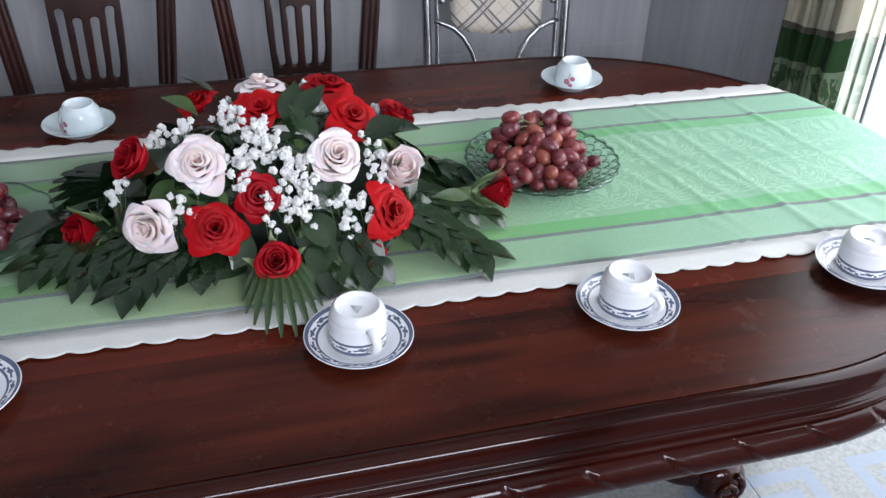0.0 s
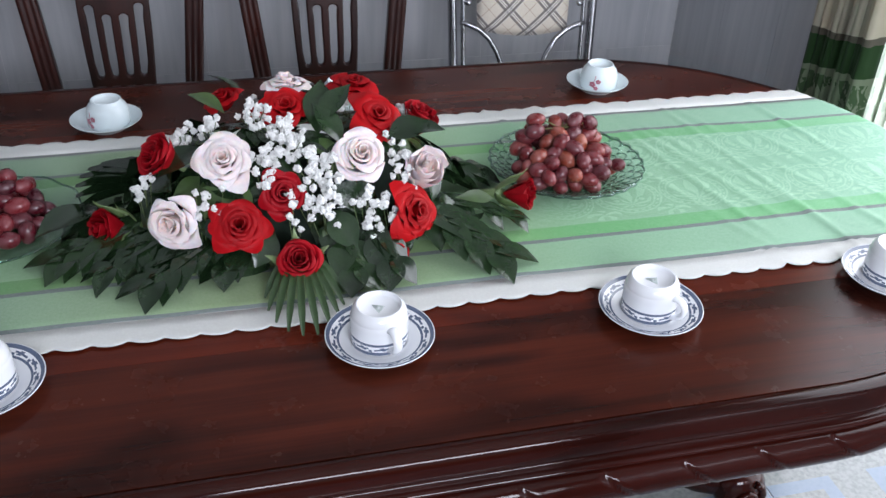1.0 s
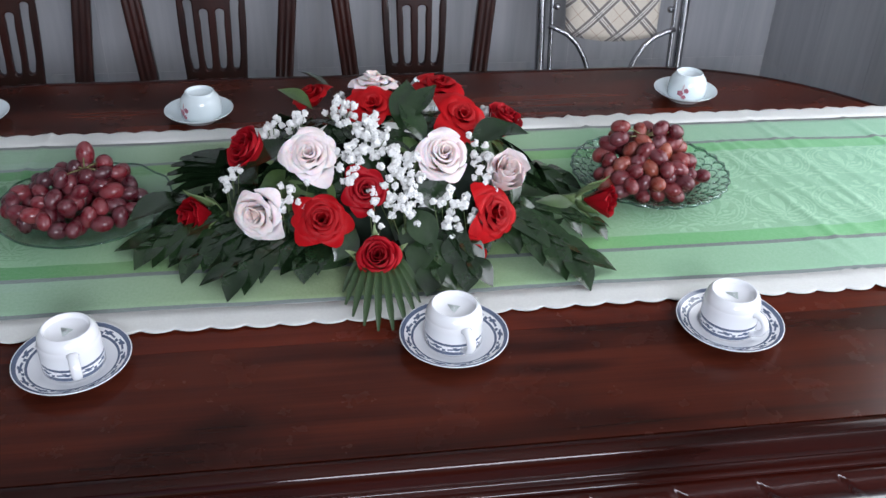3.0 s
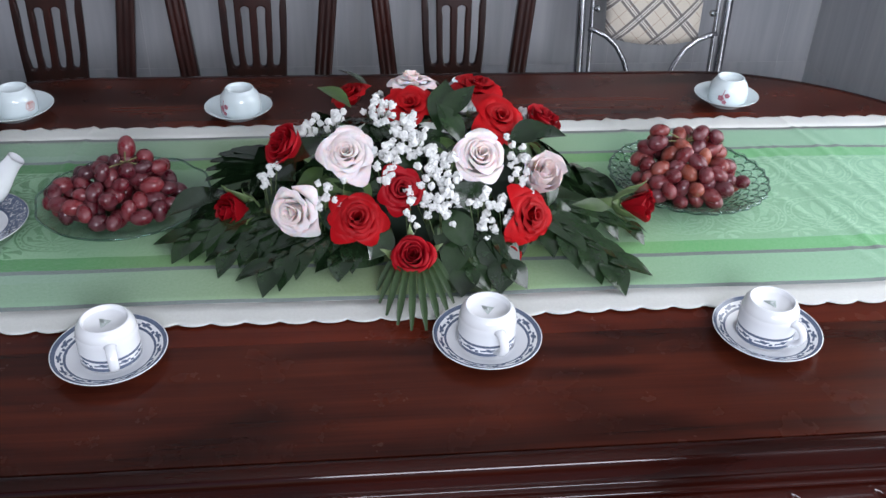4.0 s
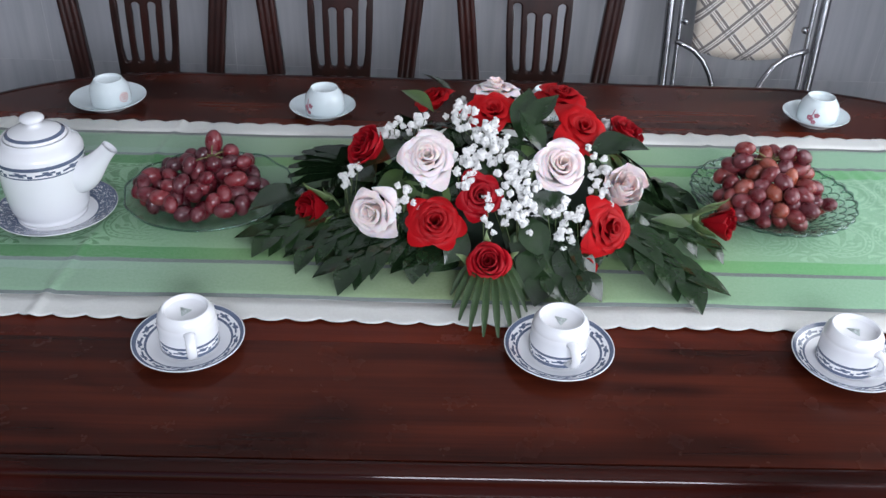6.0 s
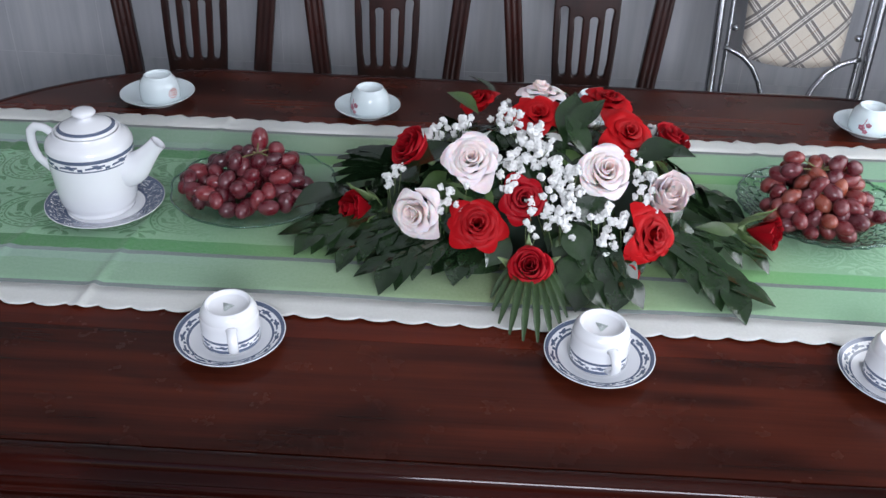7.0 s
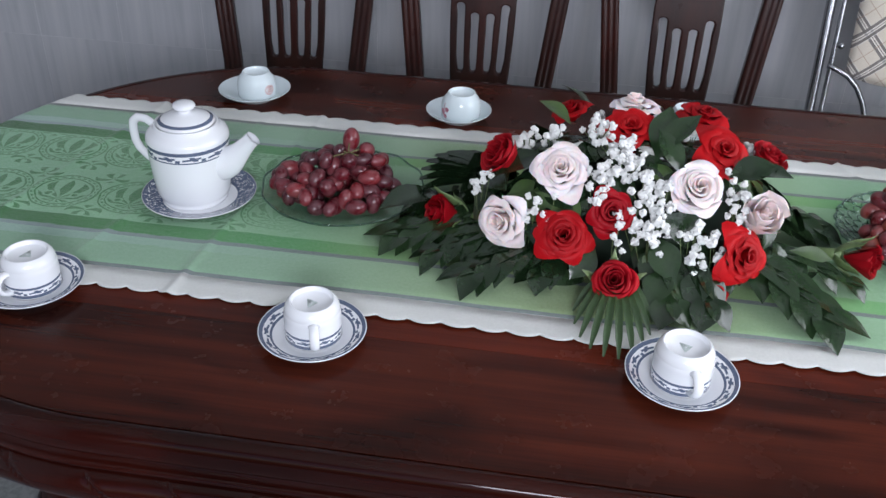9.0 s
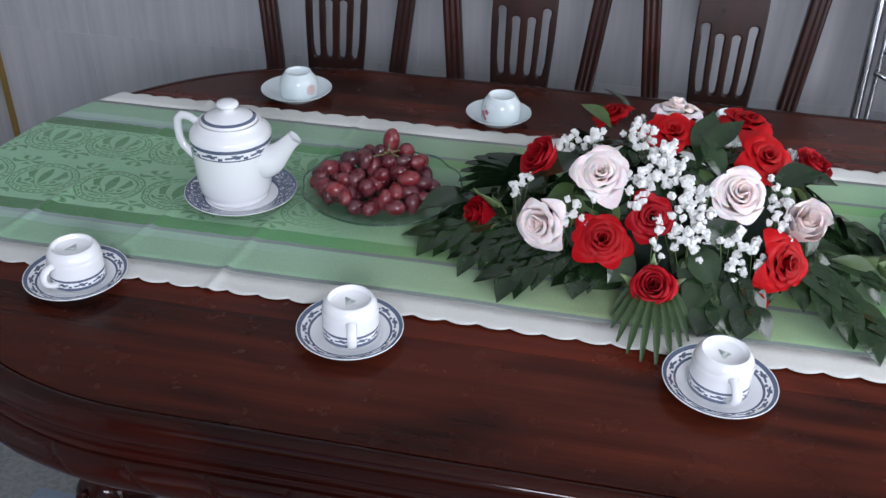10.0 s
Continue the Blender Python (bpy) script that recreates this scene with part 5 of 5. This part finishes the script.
def grape_heap(centre, rx, ry, peaks, mat, seed, label):
    """Grapes laid as close shells of a heap; peaks: (x, y, height, width)."""
    q = random.Random(seed)
    bunch = thing("grapes", label, "grapes", m=pose(*centre))
    me = grape_mesh(mat, seed)
    placed = []
    wide = 0.0222
    for _ in range(2600):
        a, r = q.uniform(0, 2 * math.pi), math.sqrt(q.random())
        x, y = rx * r * math.cos(a), ry * r * math.sin(a)
        rest = 0.0125 + 0.05 * max(0.0, r - 0.75)
        for t in placed:
            d2 = (t.x - x) ** 2 + (t.y - y) ** 2
            if d2 < wide * wide:
                rest = max(rest, t.z + 0.92 * math.sqrt(wide * wide - d2))
        h = max(hh * math.exp(-((x - px) ** 2 + (y - py) ** 2) / (2 * w * w)) for px, py, hh, w in peaks)
        if rest > 0.0165 + h:
            continue
        p = Vector((x, y, rest))
        placed.append(p)
        o = new("grape", me)
        o.parent = bunch
        n = Vector((x, y, q.uniform(-0.05, 0.05))).normalized() + Vector((q.uniform(-1, 1), q.uniform(-1, 1), q.uniform(-0.8, 0.8))) * 0.8
        o.matrix_basis = aim(p, n) @ Matrix.Scale(q.uniform(0.86, 1.10), 4)
    bm = bmesh.new()
    tops = sorted(placed, key=lambda p: -p.z)[:6]
    knot = Vector((sum(p.x for p in tops) / 6, sum(p.y for p in tops) / 6 - 0.006, tops[0].z - 0.016))
    for p in tops:
        sweep(bezier(knot, knot.lerp(p, 0.3) + Vector((0, -0.008, 0.008)), knot.lerp(p, 0.7) + Vector((0, -0.006, 0.008)), p, 6), [0.0014, 0.0013, 0.0013, 0.0012, 0.0012, 0.0011, 0.0011], bm, 6)
    part("grape_stalk", bm, simple("grape_stalk", (0.13, 0.12, 0.045), 0.6, vary=0.3, scale=60), bunch, "thin olive stalks")
    return bunch


def glass_plate(name, loc, r, mat, label, scales=False):
    p = thing(name, label, "plate", m=pose(*loc))
    bm = bmesh.new()
    n, rings = 260, 66
    grid = []
    for surf in (0, 1):
        for j in range(rings + 1):
            f = j / rings if not surf else 1 - j / rings
            row = []
            for i in range(n):
                a = 2 * math.pi * i / n
                rr = r * f * (1 + 0.012 * f ** 4 * math.cos((28 if scales else 12) * a))
                z = 0.004 + 0.026 * max(0.0, (f - 0.45) / 0.55) ** 1.6
                if scales and not surf and f > 0.35:
                    g = f * 11
                    k = math.floor(g)
                    u = (a * 26 / (2 * math.pi) + 0.5 * (k % 2)) % 1.0 - 0.5
                    v = g - k
                    z += 0.0042 * max(0.0, 1 - (u * 1.9) ** 2 - (v - 0.2) ** 2 * 1.2)
                if not scales and not surf:
                    z += 0.0010 * f * math.cos(12 * a)
                z -= 0.0032 if surf else 0.0
                row.append(bm.verts.new((max(rr, 0.0005) * math.cos(a), max(rr, 0.0005) * math.sin(a), z)))
            grid.append(row)
    for g, h in zip(grid, grid[1:]):
        for i in range(n):
            bm.faces.new((g[i], g[(i + 1) % n], h[(i + 1) % n], h[i]))
    bm.faces.new(grid[0][::-1])
    bm.faces.new(grid[-1])
    bmesh.ops.recalc_face_normals(bm, faces=bm.faces[:])
    part("dish", bm, mat, p)
    bead = []
    for i in range(181):
        a = 2 * math.pi * i / 180
        rr = r * (1 + 0.012 * math.cos((28 if scales else 12) * a))
        bead.append((rr * math.cos(a), rr * math.sin(a), 0.0285 + (0.0 if scales else 0.001 * math.cos(12 * a))))
    if scales:
        for k in range(5):
            r0 = r * (0.52 + 0.095 * k)
            n = 30
            w = math.pi * r0 / n * 0.96
            zr = 0.004 + 0.026 * max(0.0, ((r0 + w) / r - 0.45) / 0.55) ** 1.6 + 0.0016
            bm = sweep([(r0 + w * 1.05 * math.sin(t), w * math.cos(t), zr - 0.0035 * (1 - math.sin(t))) for t in (math.pi * e / 8 for e in range(9))], 0.0010, sides=6)
            first_scale = part("glass_scale", bm, mat_glass_bead, p)
            for e in range(n):
                o = first_scale if e == 0 else new("glass_scale", first_scale.data)
                o.parent = p
                o.matrix_basis = Matrix.Rotation(2 * math.pi * (e + 0.5 * (k % 2)) / n, 4, "Z")
    part("edge", sweep(bead, 0.0017, sides=8, caps=False), mat_glass_bead, p, "thick rounded glass edge")
    return p


glass_plate("glass_plate", (-0.376, 0.125, TOP + 0.0045), 0.128, mat_glass, "clear greenish glass plate holding dark grapes")
glass_plate("cut_glass_plate", (0.516, 0.150, TOP + 0.0045), 0.128, mat_cut_glass, "clear glass plate with a fish-scale pattern holding grapes", True)
grape_heap((-0.390, 0.118, TOP + 0.011), 0.098, 0.078, ((0.0, 0.005, 0.060, 0.046), (0.020, 0.026, 0.088, 0.024), (0.050, 0.020, 0.066, 0.024), (-0.065, 0.0, 0.034, 0.03)), mat_grape_l, 5, "heap of dark red grapes on a glass plate")
grape_heap((0.505, 0.130, TOP + 0.011), 0.088, 0.075, ((0.0, 0.0, 0.062, 0.055), (-0.040, 0.026, 0.082, 0.026), (0.032, 0.026, 0.084, 0.030), (0.0, 0.030, 0.080, 0.030)), mat_grape_r, 8, "heap of light red grapes on a glass plate")

# ---- tiles, laid piece by piece ----
def piece_mesh(name, w, d, h, bevel, mat):
    bm = box(bmesh.new(), 0, w, 0, d, 0, h)
    bmesh.ops.bevel(bm, geom=[e for e in bm.edges], offset=bevel, segments=1, affect="EDGES")
    me = bpy.data.meshes.new(name)
    bm.to_mesh(me)
    bm.free()
    me.materials.append(mat)
    return me


TW, TH, J = 0.2673, 0.40, 0.0009
rows = [(0.0, 0.08)] + [(0.08 + TH * i, 0.08 + TH * (i + 1)) for i in range(7)]
meshes = {}


def lay(parent, along, start, end, fixed, z0, z1, phase, facing):
    """One row of wall tiles along x or y."""
    k = math.floor((start - phase) / TW)
    while phase + k * TW < end - 0.01:
        a, b = max(start, phase + k * TW), min(end, phase + (k + 1) * TW)
        k += 1
        if b - a < 0.02 or z1 - z0 < 0.02:
            continue
        key = (round(b - a, 3), round(z1 - z0, 3))
        if key not in meshes:
            meshes[key] = piece_mesh("wall_tile", key[0] - J, 0.008, key[1] - J, 0.0004, mat_tile)
        t = new("wall_tile", meshes[key])
        t.parent = parent
        if along == "x":
            t.matrix_basis = pose(a + J / 2, fixed, z0 + J / 2)
        else:
            t.matrix_basis = pose(fixed, (b if facing < 0 else a) + (-J / 2 if facing < 0 else J / 2), z0 + J / 2, 0, 0, 90 * (-1 if facing < 0 else 1))


for z0, z1 in rows:
    z1 = min(z1, CEIL)
    lay(wall_n, "x", X0, X1, Y1 - 0.002, z0, z1, 0.735, 1)
    lay(wall_w, "y", Y0, Y1 - 0.002, X0, z0, z1, Y1 - TW, 1)
    for a, b in ((DY1, Y1 - 0.002), (Y0, DY0)):
        lay(wall_e, "y", a, b, X1, z0, z1, Y1 - TW, -1)
FT = 0.40
fm = piece_mesh("floor_tile", FT - 0.003, FT - 0.003, 0.008, 0.0008, mat_floor)
nx, ny = math.floor((FLOOR_X - X0 + 0.15) / FT), math.ceil((Y1 - Y0 + 0.2) / FT)
for i in range(nx):
    for j in range(ny):
        t = new("floor_tile", fm)
        t.parent = ground
        t.matrix_basis = pose(X0 - 0.15 + i * FT, Y0 - 0.1 + j * FT, -0.008)
